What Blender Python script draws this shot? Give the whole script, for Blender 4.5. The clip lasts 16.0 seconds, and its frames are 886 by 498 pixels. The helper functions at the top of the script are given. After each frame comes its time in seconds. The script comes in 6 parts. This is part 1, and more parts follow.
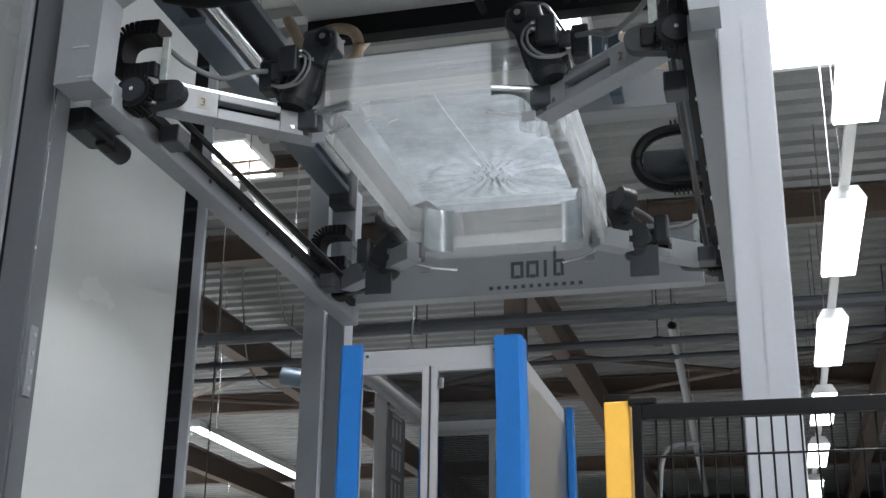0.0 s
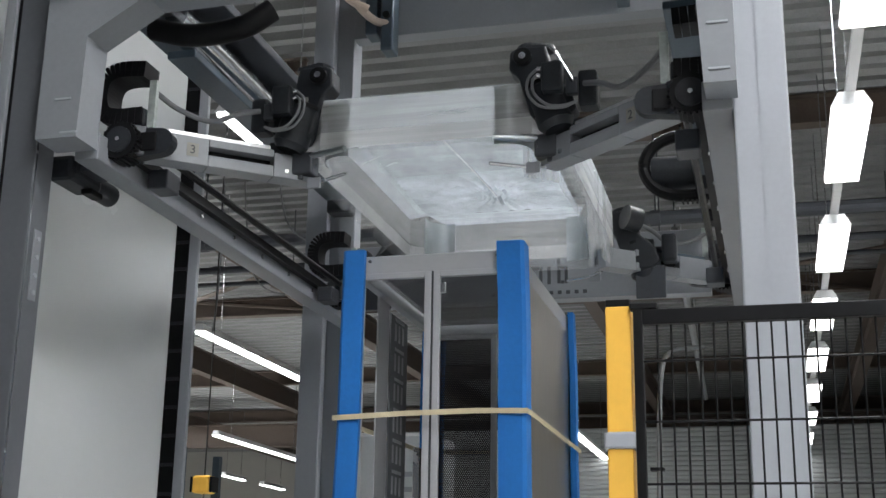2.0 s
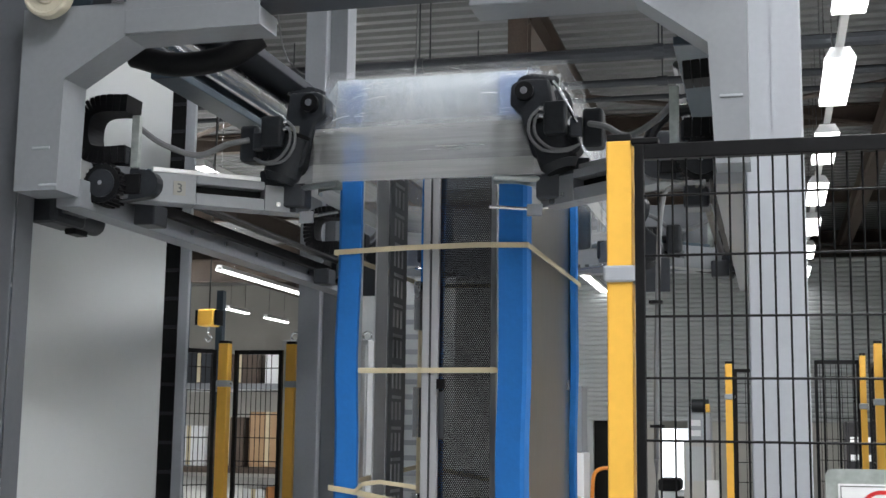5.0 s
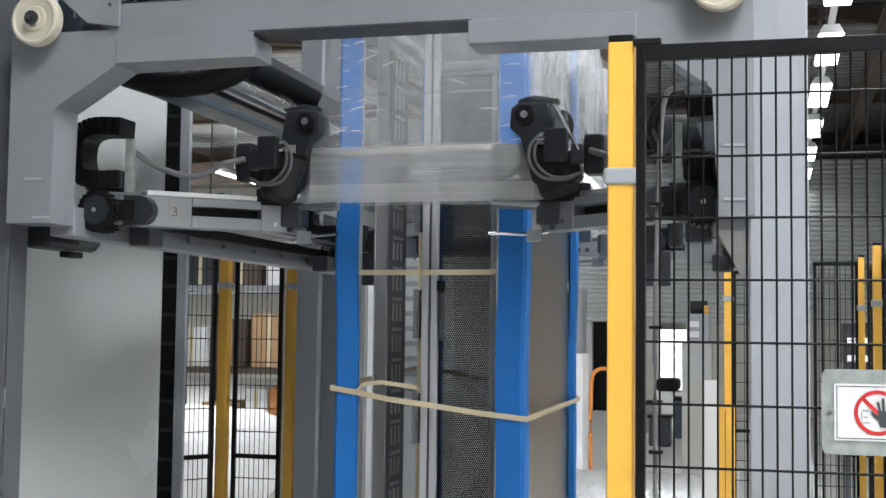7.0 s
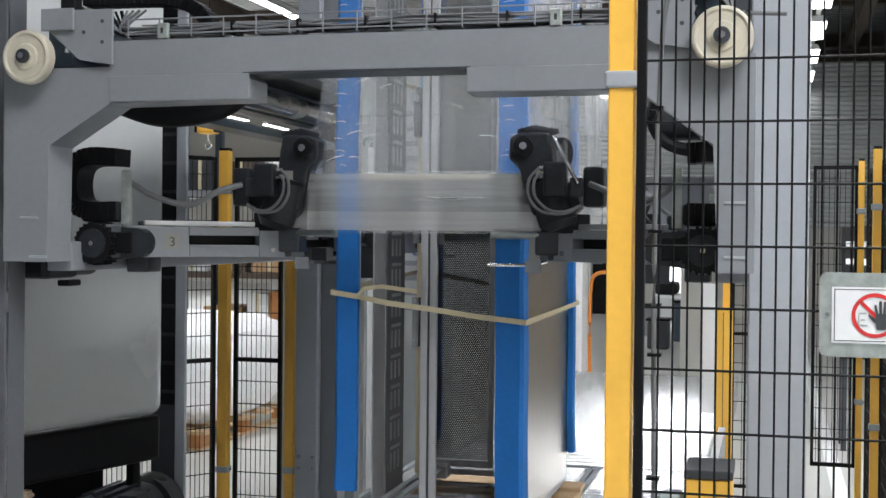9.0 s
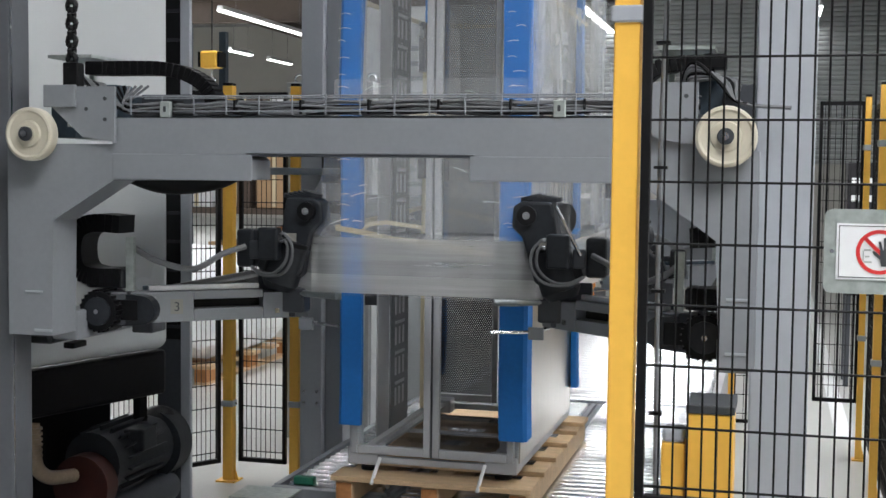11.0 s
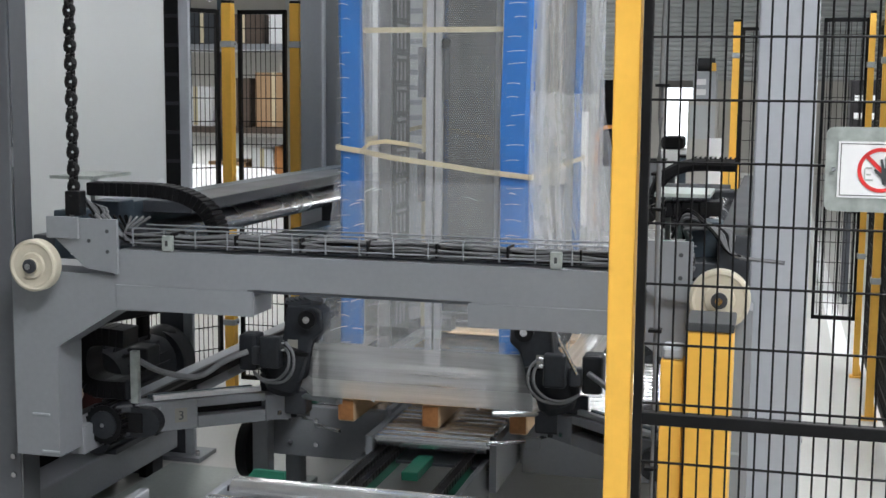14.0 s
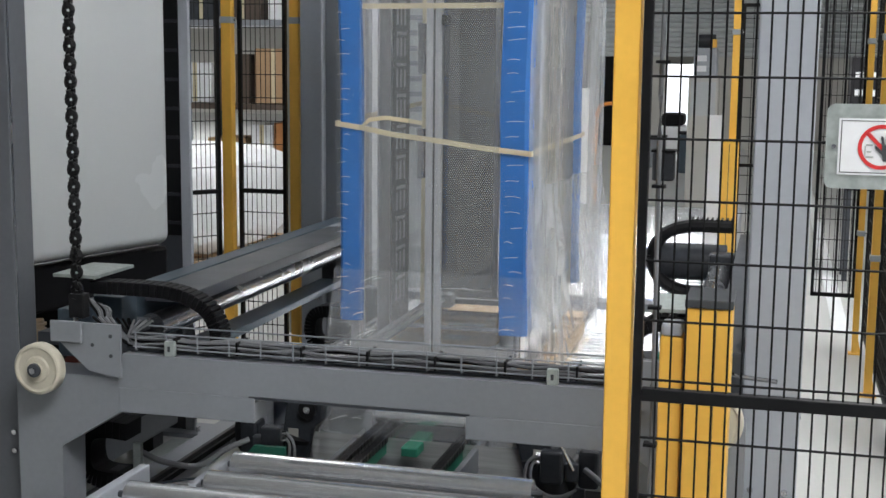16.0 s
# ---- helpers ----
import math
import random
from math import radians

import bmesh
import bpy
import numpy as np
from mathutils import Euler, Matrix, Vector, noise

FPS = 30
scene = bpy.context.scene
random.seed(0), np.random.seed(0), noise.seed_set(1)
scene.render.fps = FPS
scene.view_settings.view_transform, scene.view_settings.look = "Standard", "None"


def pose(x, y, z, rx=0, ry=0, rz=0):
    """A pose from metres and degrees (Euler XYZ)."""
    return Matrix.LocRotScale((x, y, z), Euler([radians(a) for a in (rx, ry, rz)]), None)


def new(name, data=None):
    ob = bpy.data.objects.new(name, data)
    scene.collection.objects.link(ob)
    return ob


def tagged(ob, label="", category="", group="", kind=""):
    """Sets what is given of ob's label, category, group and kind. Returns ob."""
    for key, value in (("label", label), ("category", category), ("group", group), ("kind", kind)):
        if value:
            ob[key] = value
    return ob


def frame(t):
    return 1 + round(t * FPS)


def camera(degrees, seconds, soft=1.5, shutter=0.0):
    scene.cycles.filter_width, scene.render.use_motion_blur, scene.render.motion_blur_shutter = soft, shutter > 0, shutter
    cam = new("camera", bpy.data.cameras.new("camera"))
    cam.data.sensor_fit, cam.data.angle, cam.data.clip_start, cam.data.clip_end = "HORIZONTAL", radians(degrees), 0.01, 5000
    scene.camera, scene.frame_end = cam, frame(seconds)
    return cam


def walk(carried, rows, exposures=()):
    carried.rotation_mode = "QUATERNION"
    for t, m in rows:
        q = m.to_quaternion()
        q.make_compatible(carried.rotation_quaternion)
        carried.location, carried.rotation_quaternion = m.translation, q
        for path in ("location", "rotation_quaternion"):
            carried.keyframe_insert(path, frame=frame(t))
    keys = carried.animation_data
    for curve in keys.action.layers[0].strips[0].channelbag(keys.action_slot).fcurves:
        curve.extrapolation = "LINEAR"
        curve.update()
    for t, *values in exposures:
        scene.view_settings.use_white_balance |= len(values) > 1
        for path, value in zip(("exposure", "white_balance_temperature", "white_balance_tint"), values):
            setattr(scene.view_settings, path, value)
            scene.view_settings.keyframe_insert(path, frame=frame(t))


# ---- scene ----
# camera: seconds, turn to the left, tilt up, lean (degrees)
VIEWS = [
    (0, 14.74, 20.00, 0.76),
    (0.5, 14.74, 20.00, 0.76),
    (1, 14.78, 19.76, 0.84),
    (1.5, 14.78, 17.93, 0.86),
    (2, 14.80, 15.69, 0.89),
    (2.5, 14.78, 13.28, 0.84),
    (3, 14.80, 11.81, 0.73),
    (3.5, 14.77, 10.88, 0.73),
    (6, 14.72, 6.14, 0.73),
    (6.5, 14.70, 4.98, 0.72),
    (7, 14.69, 3.75, 0.71),
    (7.5, 14.69, 2.61, 0.70),
    (8, 14.66, 1.53, 0.64),
    (8.5, 14.62, 0.61, 0.54),
    (9, 14.64, -0.59, 0.57),
    (11.5, 14.81, -4.46, 0.61),
    (12, 14.78, -5.61, 0.55),
    (12.5, 14.75, -6.34, 0.50),
    (13, 14.78, -7.07, 0.57),
    (13.5, 14.80, -7.15, 0.56),
    (14, 14.81, -7.19, 0.53),
    (14.5, 14.79, -7.47, 0.46),
    (15, 14.80, -7.89, 0.32),
    (15.5, 14.81, -8.15, 0.27),
    (16, 14.79, -8.25, 0.59),
]
# lifting frame: seconds, height of its arms (metres)
LIFT = [
    (0, 3.640),
    (0.5, 3.626),
    (1, 3.502),
    (1.5, 3.296),
    (2, 3.105),
    (2.5, 2.919),
    (3, 2.828),
    (3.5, 2.724),
    (6, 2.218),
    (6.5, 2.121),
    (7, 2.018),
    (7.5, 1.920),
    (8, 1.816),
    (8.5, 1.728),
    (9, 1.622),
    (11.5, 1.105),
    (12, 0.999),
    (12.5, 0.903),
    (13, 0.797),
    (13.5, 0.699),
    (14, 0.592),
    (14.5, 0.488),
    (15, 0.394),
    (15.5, 0.288),
    (16, 0.209),
]
cam = camera(38.77, 16.0, 1.5)
EYE = 1.65
walk(cam, [(t, pose(0, 0, EYE, 90 + tilt, 0, turn) @ pose(0, 0, 0, 0, 0, lean)) for t, turn, tilt, lean in VIEWS],
     exposures=[(0, -0.16, 6180, 10), (1.2, -0.2, 6230, 10), (2, -0.28, 6280, 10), (3.5, -0.28, 6330, 10), (6, 0.08, 6250, 10), (7.5, 0.12, 6240, 10), (9, -0.1, 6240, 10), (11.5, -0.2, 6260, 10), (12.5, -0.14, 6260, 10), (14, -0.08, 6260, 10), (16, -0.28, 6260, 10)])

# ---- light ----
world = bpy.data.worlds.new("world")
scene.world = world
world.use_nodes = True
wn = world.node_tree
sky = wn.nodes.new("ShaderNodeTexSky")
sky.sky_type, sky.sun_disc, sky.sun_elevation, sky.sun_rotation = "NISHITA", False, radians(40), radians(200)
wn.links.new(sky.outputs[0], wn.nodes["Background"].inputs[0])
wn.nodes["Background"].inputs[1].default_value = 0.12


def area(name, m, sx, sy, watts, color=(1, 1, 1)):
    lamp = bpy.data.lights.new(name, "AREA")
    lamp.shape, lamp.size, lamp.size_y, lamp.energy, lamp.color = "RECTANGLE", sx, sy, watts, color
    ob = new(name, lamp)
    ob.matrix_basis = m
    return ob


# ---- materials ----
def mat(name, color, rough=0.5, metal=0.0, vary=0.12, scale=6.0, bump=0.05, grain=60.0, emit=0.0, alpha=1.0, stretch=(1, 1, 1), spec=0.5, rvar=0.1):
    m = bpy.data.materials.new(name)
    m.use_nodes = True
    n, l = m.node_tree.nodes, m.node_tree.links
    b = n["Principled BSDF"]
    tc = n.new("ShaderNodeTexCoord")
    mp = n.new("ShaderNodeMapping")
    mp.inputs["Scale"].default_value = stretch
    l.new(tc.outputs["Object"], mp.inputs[0])
    big = n.new("ShaderNodeTexNoise")
    big.inputs["Scale"].default_value, big.inputs["Detail"].default_value = scale, 6
    fine = n.new("ShaderNodeTexNoise")
    fine.inputs["Scale"].default_value, fine.inputs["Detail"].default_value = grain, 4
    l.new(mp.outputs[0], big.inputs[0])
    l.new(mp.outputs[0], fine.inputs[0])
    both = n.new("ShaderNodeMath")
    both.operation = "ADD"
    l.new(big.outputs[0], both.inputs[0])
    l.new(fine.outputs[0], both.inputs[1])
    ramp = n.new("ShaderNodeValToRGB")
    half = n.new("ShaderNodeMath")
    half.operation = "MULTIPLY"
    half.inputs[1].default_value = 0.5
    l.new(both.outputs[0], half.inputs[0])
    ramp.color_ramp.elements[0].position, ramp.color_ramp.elements[1].position = 0.3, 0.7
    ramp.color_ramp.elements[0].color = (*[max(0, c * (1 - vary)) for c in color], 1)
    ramp.color_ramp.elements[1].color = (*[min(1, c * (1 + vary)) for c in color], 1)
    l.new(half.outputs[0], ramp.inputs[0])
    l.new(ramp.outputs[0], b.inputs["Base Color"])
    b.inputs["Metallic"].default_value = metal
    b.inputs["Specular IOR Level"].default_value = spec
    rr = n.new("ShaderNodeMapRange")
    rr.inputs["To Min"].default_value, rr.inputs["To Max"].default_value = max(0.02, rough - rvar), min(1, rough + rvar)
    l.new(big.outputs[0], rr.inputs[0])
    l.new(rr.outputs[0], b.inputs["Roughness"])
    if bump:
        bp = n.new("ShaderNodeBump")
        bp.inputs["Strength"].default_value, bp.inputs["Distance"].default_value = bump, 0.01
        l.new(half.outputs[0], bp.inputs["Height"])
        l.new(bp.outputs[0], b.inputs["Normal"])
    if emit:
        b.inputs["Emission Color"].default_value, b.inputs["Emission Strength"].default_value = (*color, 1), emit
    b.inputs["Alpha"].default_value = alpha
    return m


GREY = mat("grey_machine_paint", (0.235, 0.248, 0.27), 0.38, 0, 0.06, 3, 0.03)
GREY_LIGHT = mat("light_grey_paint", (0.35, 0.37, 0.405), 0.4, 0, 0.05, 3, 0.03)
# darker grey for the left column and a few small parts
GREY_COLUMN = mat("mid_grey_column_tone", (0.115, 0.122, 0.135), 0.4, 0, 0.08, 3, 0.03)
GREY_DARK = mat("dark_grey_steel", (0.05, 0.055, 0.065), 0.45, 0.2, 0.15, 5)
BLACK = mat("black_plastic", (0.006, 0.006, 0.007), 0.5, 0, 0.25, 8, spec=0.2)
MOTOR = mat("black_motor_casting", (0.019, 0.022, 0.027), 0.45, 0, 0.3, 10, 0.15, spec=0.35)
YELLOW = mat("yellow_powder_coat", (0.88, 0.50, 0.075), 0.45, 0, 0.05, 4, 0.03)
BLUE = mat("blue_foam", (0.012, 0.16, 0.52), 0.75, 0, 0.08, 12, 0.15)
RACK = mat("rack_grey_paint", (0.40, 0.41, 0.43), 0.42, 0, 0.04, 4, 0.03)
RACK_SIDE = mat("brushed_galvanised_side", (0.44, 0.415, 0.37), 0.34, 1.0, 0.08, 2, 0.03, 50, stretch=(1, 1, 0.15), rvar=0.04)
PERF = mat("dark_perforated_steel", (0.022, 0.021, 0.024), 0.5, 0, 0.2, 10, spec=0.35)
STEEL = mat("bright_zinc_steel", (0.62, 0.63, 0.65), 0.25, 1, 0.06, 6, 0.0)
ALU = mat("aluminium", (0.6, 0.61, 0.63), 0.35, 0.9, 0.1, 6, 0.03)
ROLLER = mat("polished_zinc_roller", (0.86, 0.87, 0.88), 0.24, 0.85, 0.04, 6, 0.0, rvar=0.03)
NYLON = mat("cream_nylon", (0.56, 0.52, 0.42), 0.45, 0, 0.06, 10)
WOOD = mat("pale_pine_wood", (0.62, 0.44, 0.26), 0.65, 0, 0.2, 4, 0.15, 40, stretch=(1, 8, 8))
WOOD_END = mat("orange_end_grain", (0.45, 0.2, 0.07), 0.7, 0, 0.25, 12, 0.15)
STRAP = mat("beige_strap", (0.62, 0.54, 0.36), 0.5, 0, 0.06, 10)
FLOOR = mat("grey_epoxy_floor", (0.47, 0.47, 0.45), 0.3, 0, 0.07, 1.2, 0.02, rvar=0.04)
DECK = mat("galvanised_roof_deck", (0.25, 0.253, 0.256), 0.42, 0.4, 0.15, 2)
BROWN = mat("brown_roof_steel", (0.10, 0.075, 0.06), 0.6, 0.1, 0.2, 3)
WHITE = mat("white_film_web", (0.58, 0.60, 0.605), 0.27, 0, 0.012, 1.5, 0.0, rvar=0.015)
WALL = mat("pale_wall", (0.45, 0.44, 0.41), 0.7, 0, 0.06, 2)
LAMP = mat("fluorescent_glow", (1.0, 0.975, 0.94), 0.5, 0, 0, 5, 0, emit=7.0)
GREEN = mat("green_plastic_guide", (0.02, 0.16, 0.10), 0.5, 0, 0.15, 8)


# ---- mesh helpers ----
def bm_box(bm, x0, x1, y0, y1, z0, z1, bevel=0.0):
    made = bmesh.ops.create_cube(bm, size=1)["verts"]
    for v in made:
        v.co = Vector((x0 + (v.co.x + 0.5) * (x1 - x0), y0 + (v.co.y + 0.5) * (y1 - y0), z0 + (v.co.z + 0.5) * (z1 - z0)))
    if bevel:
        edges = list({e for v in made for e in v.link_edges})
        bmesh.ops.bevel(bm, geom=edges, offset=bevel, segments=2, affect="EDGES", profile=0.5)
    return bm


def bm_cyl(bm, p, q, r, r2=None, seg=20, caps=True):
    p, q = Vector(p), Vector(q)
    d = q - p
    m = Matrix.Translation((p + q) / 2) @ d.to_track_quat("Z", "Y").to_matrix().to_4x4()
    bmesh.ops.create_cone(bm, cap_ends=caps, segments=seg, radius1=r, radius2=r if r2 is None else r2, depth=d.length, matrix=m)
    return bm


def bm_prism(bm, pts, axis, a, b):
    """A polygon given in the two other axes, drawn out along axis from a to b."""
    def place(p, c):
        return {"x": (c, p[0], p[1]), "y": (p[0], c, p[1]), "z": (p[0], p[1], c)}[axis]
    lo = [bm.verts.new(place(p, a)) for p in pts]
    hi = [bm.verts.new(place(p, b)) for p in pts]
    bm.faces.new(lo)
    bm.faces.new(hi[::-1])
    for i in range(len(pts)):
        j = (i + 1) % len(pts)
        bm.faces.new((lo[j], lo[i], hi[i], hi[j]))
    bmesh.ops.recalc_face_normals(bm, faces=bm.faces[:])
    return bm


def bm_tube(bm, pts, r, seg=8):
    """A round hose through the points."""
    pts = [Vector(p) for p in pts]
    rings = []
    for i, p in enumerate(pts):
        d = (pts[min(i + 1, len(pts) - 1)] - pts[max(i - 1, 0)]).normalized()
        m = d.to_track_quat("Z", "Y").to_matrix()
        rings.append([bm.verts.new(p + m @ Vector((r * math.cos(a * math.tau / seg), r * math.sin(a * math.tau / seg), 0))) for a in range(seg)])
    for u, v in zip(rings, rings[1:]):
        for a in range(seg):
            bm.faces.new((u[a], u[(a + 1) % seg], v[(a + 1) % seg], v[a]))
    return bm


def smooth_curve(pts, n=6):
    """Catmull-Rom points through pts."""
    pts = [Vector(p) for p in pts]
    q = [2 * pts[0] - pts[1], *pts, 2 * pts[-1] - pts[-2]]
    out = []
    for i in range(1, len(q) - 2):
        for k in range(n):
            t = k / n
            a, b, c, d = q[i - 1], q[i], q[i + 1], q[i + 2]
            out.append(0.5 * (2 * b + (c - a) * t + (2 * a - 5 * b + 4 * c - d) * t * t + (3 * b - a - 3 * c + d) * t ** 3))
    return out + [pts[-1]]


def mesh_of(bm, name, material, smooth=False):
    me = bpy.data.meshes.new(name)
    bm.normal_update()
    if smooth:
        for f in bm.faces:
            f.smooth = True
        for e in bm.edges:
            if len(e.link_faces) == 2 and e.calc_face_angle(0) > 0.6:
                e.smooth = False
    bm.to_mesh(me)
    bm.free()
    me.materials.append(material)
    return me


def part(name, bm, material, parent, label="", smooth=False):
    ob = new(name, mesh_of(bm, name, material, smooth))
    ob.parent = parent
    if label:
        tagged(ob, label)
    return ob


def thing(name, label, category, at=(0, 0, 0), group="", kind=""):
    ob = new(name)
    ob.location = at
    return tagged(ob, label, category, group, kind)


def solid(name, bm, material, label, category="", group="", kind="", smooth=False):
    return tagged(new(name, mesh_of(bm, name, material, smooth)), label, category, group, kind)


def box(*a, **k):
    return bm_box(bmesh.new(), *a, **k)


def cyl(*a, **k):
    return bm_cyl(bmesh.new(), *a, **k)


def film_mat(name, low, high, rough=0.18, stretch=(1, 1, 14), color=(0.86, 0.88, 0.9), glow=0.5, bump=0.5):
    """Clear plastic film: partly see-through, streaked, glossy; glow: the share of light that it passes on scattered."""
    m = bpy.data.materials.new(name)
    m.use_nodes = True
    n, l = m.node_tree.nodes, m.node_tree.links
    b = n["Principled BSDF"]
    b.inputs["Base Color"].default_value = (*color, 1)
    b.inputs["Roughness"].default_value = rough
    tc, mp = n.new("ShaderNodeTexCoord"), n.new("ShaderNodeMapping")
    mp.inputs["Scale"].default_value = stretch
    l.new(tc.outputs["Object"], mp.inputs[0])
    no = n.new("ShaderNodeTexNoise")
    no.inputs["Scale"].default_value, no.inputs["Detail"].default_value, no.inputs["Roughness"].default_value = 3.0, 8, 0.7
    l.new(mp.outputs[0], no.inputs[0])
    r = n.new("ShaderNodeMapRange")
    r.inputs["From Min"].default_value, r.inputs["From Max"].default_value = 0.3, 0.72
    r.inputs["To Min"].default_value, r.inputs["To Max"].default_value = low, high
    l.new(no.outputs[0], r.inputs[0])
    bp = n.new("ShaderNodeBump")
    bp.inputs["Strength"].default_value, bp.inputs["Distance"].default_value = bump, 0.01
    l.new(no.outputs[0], bp.inputs["Height"])
    l.new(bp.outputs[0], b.inputs["Normal"])
    tl = n.new("ShaderNodeBsdfTranslucent")
    tl.inputs[0].default_value = (*color, 1)
    body, clear, out = n.new("ShaderNodeMixShader"), n.new("ShaderNodeMixShader"), n["Material Output"]
    tr = n.new("ShaderNodeBsdfTransparent")
    body.inputs[0].default_value = glow
    l.new(b.outputs[0], body.inputs[1])
    l.new(tl.outputs[0], body.inputs[2])
    l.new(r.outputs[0], clear.inputs[0])
    l.new(tr.outputs[0], clear.inputs[1])
    l.new(body.outputs[0], clear.inputs[2])
    l.new(clear.outputs[0], out.inputs[0])
    return m


FILM_THIN = film_mat("thin_stretched_film", 0.03, 0.10, 0.09, (7, 7, 0.6), glow=0.3, bump=0.3)
# same film as over the foam; its sheen before the doors is added opacity
FILM_FRONT = film_mat("front_film_sheen", 0.14, 0.30, 0.2, (7, 7, 0.6), glow=0.3, bump=0.15)
FILM_SIDE = film_mat("loose_side_film", 0.2, 0.42, 0.2, (3, 3, 0.3), glow=0.35, bump=0.08)
FILM_REEF = film_mat("gathered_film", 0.42, 0.62, 0.3, (0.5, 0.5, 16), (0.93, 0.93, 0.92), 0.45, bump=0.05)
FILM_TOP = film_mat("taut_film_top", 0.34, 0.74, 0.1, (1.2, 1.2, 1.2), (0.82, 0.90, 0.97), 0.75, 0.1)
FILM_HELD = film_mat("held_film", 0.24, 0.40, 0.28, (0.5, 0.5, 14), (0.92, 0.92, 0.92), 0.4, 0.05)
GRIP = mat("dull_gripper_steel", (0.34, 0.37, 0.38), 0.3, 0.9, 0.08, 6, 0.0, rvar=0.05)
SEAM = film_mat("film_seam", 0.7, 0.95, 0.2, (3, 3, 3), (0.92, 0.93, 0.95), 0.4)
FILM_FLARE = film_mat("flared_film", 0.08, 0.24, 0.12, (5, 5, 0.5), glow=0.3, bump=0.2)
CARD = mat("brown_cardboard", (0.42, 0.27, 0.15), 0.8, 0, 0.12, 3, 0.05)
GALV = mat("spangled_zinc_plate", (0.42, 0.46, 0.44), 0.45, 0.6, 0.25, 25, 0.03)
SIGN_WHITE = mat("sign_white", (0.8, 0.81, 0.82), 0.4, 0, 0.03, 5, 0)
RED = mat("signal_red", (0.6, 0.03, 0.03), 0.45, 0, 0.06, 8, 0.02)
DARK_RED = mat("red_fan_cowl", (0.045, 0.007, 0.004), 0.5, 0, 0.2, 8, 0.05)
ORANGE = mat("orange_paint", (0.7, 0.25, 0.04), 0.5, 0, 0.1, 8, 0.03)
BLUE_STEEL = mat("dark_blue_steel", (0.06, 0.085, 0.11), 0.35, 0.3, 0.15, 4, 0.03)
CHAIN = mat("black_oiled_chain", (0.016, 0.016, 0.017), 0.35, 0.5, 0.3, 30, 0.05)
CABLE = mat("grey_cable", (0.17, 0.175, 0.185), 0.5, 0, 0.1, 20, 0.02)
# whitish film for drawn-in glints and lit wrinkles
GLINT = film_mat("film_fold_glint", 0.5, 0.9, 0.15, (3, 3, 3), (0.9, 0.92, 0.95), 0.2)
COPPER = mat("copper_spiral_hose", (0.36, 0.28, 0.2), 0.4, 0.3, 0.2, 20, 0.1)
CREAM_HOSE = mat("ribbed_cream_hose", (0.6, 0.5, 0.42), 0.5, 0, 0.1, 20, 0.05)
BAG = mat("white_wrapped_sacks", (0.82, 0.83, 0.84), 0.35, 0, 0.08, 2.5, 0.5, 12)
WIRE = mat("black_wire", (0.006, 0.006, 0.007), 0.5, 0, 0.2, 20, 0.02, spec=0.2)
CYAN = mat("pale_blue_plastic", (0.35, 0.62, 0.75), 0.3, 0, 0.05, 8, 0.02)
CLAD = mat("pale_cladding", (0.44, 0.46, 0.47), 0.55, 0.1, 0.06, 2, 0.02)
PRINT = mat("dark_print", (0.05, 0.055, 0.06), 0.5, 0, 0.05, 10, 0)
LABEL = mat("dull_label", (0.27, 0.26, 0.235), 0.6, 0, 0.05, 10, 0)
DAY = mat("bright_daylight", (0.95, 0.98, 1.0), 0.5, 0, 0, 5, 0, emit=2.2)

# ---- the hall ----
ROOF = 6.5
solid("floor", box(-25, 15, -6, 40, -0.2, 0), FLOOR, "pale grey polished factory floor", kind="structure")
# the first three are in view; the rest are added as fill light
SKYLIGHTS = [(-5.2, -4.3, 9.4, 10.3), (0.1, 2.6, 5.0, 9.2), (-1.5, -1.05, 6.9, 8.45), (-12, -9, 14, 18), (4.5, 7, 13, 18), (0.6, 4.0, -2.8, 1.2), (-21, -14, 14, 26)]


def deck():
    """Ribbed sheet, ribs along x, left open at the skylights."""
    bm = bmesh.new()
    y, prof = -6.0, []
    while y < 40:
        prof += [(y, 0.0), (y + 0.11, 0.0), (y + 0.15, 0.07), (y + 0.24, 0.07), (y + 0.28, 0.0)]
        y += 0.28
    for (ya, za), (yb, zb) in zip(prof, prof[1:]):
        if yb - ya < 1e-6:
            continue
        cuts = sorted((s[0], s[1]) for s in SKYLIGHTS if s[2] < (ya + yb) / 2 < s[3])
        x = -25.0
        for a, b in cuts + [(15, 15)]:
            if a > x:
                bm.faces.new([bm.verts.new(p) for p in ((x, ya, ROOF + za), (x, yb, ROOF + zb), (a, yb, ROOF + zb), (a, ya, ROOF + za))])
            x = max(x, b)
    return bm


solid("ceiling", deck(), DECK, "ribbed galvanised roof deck", kind="structure")
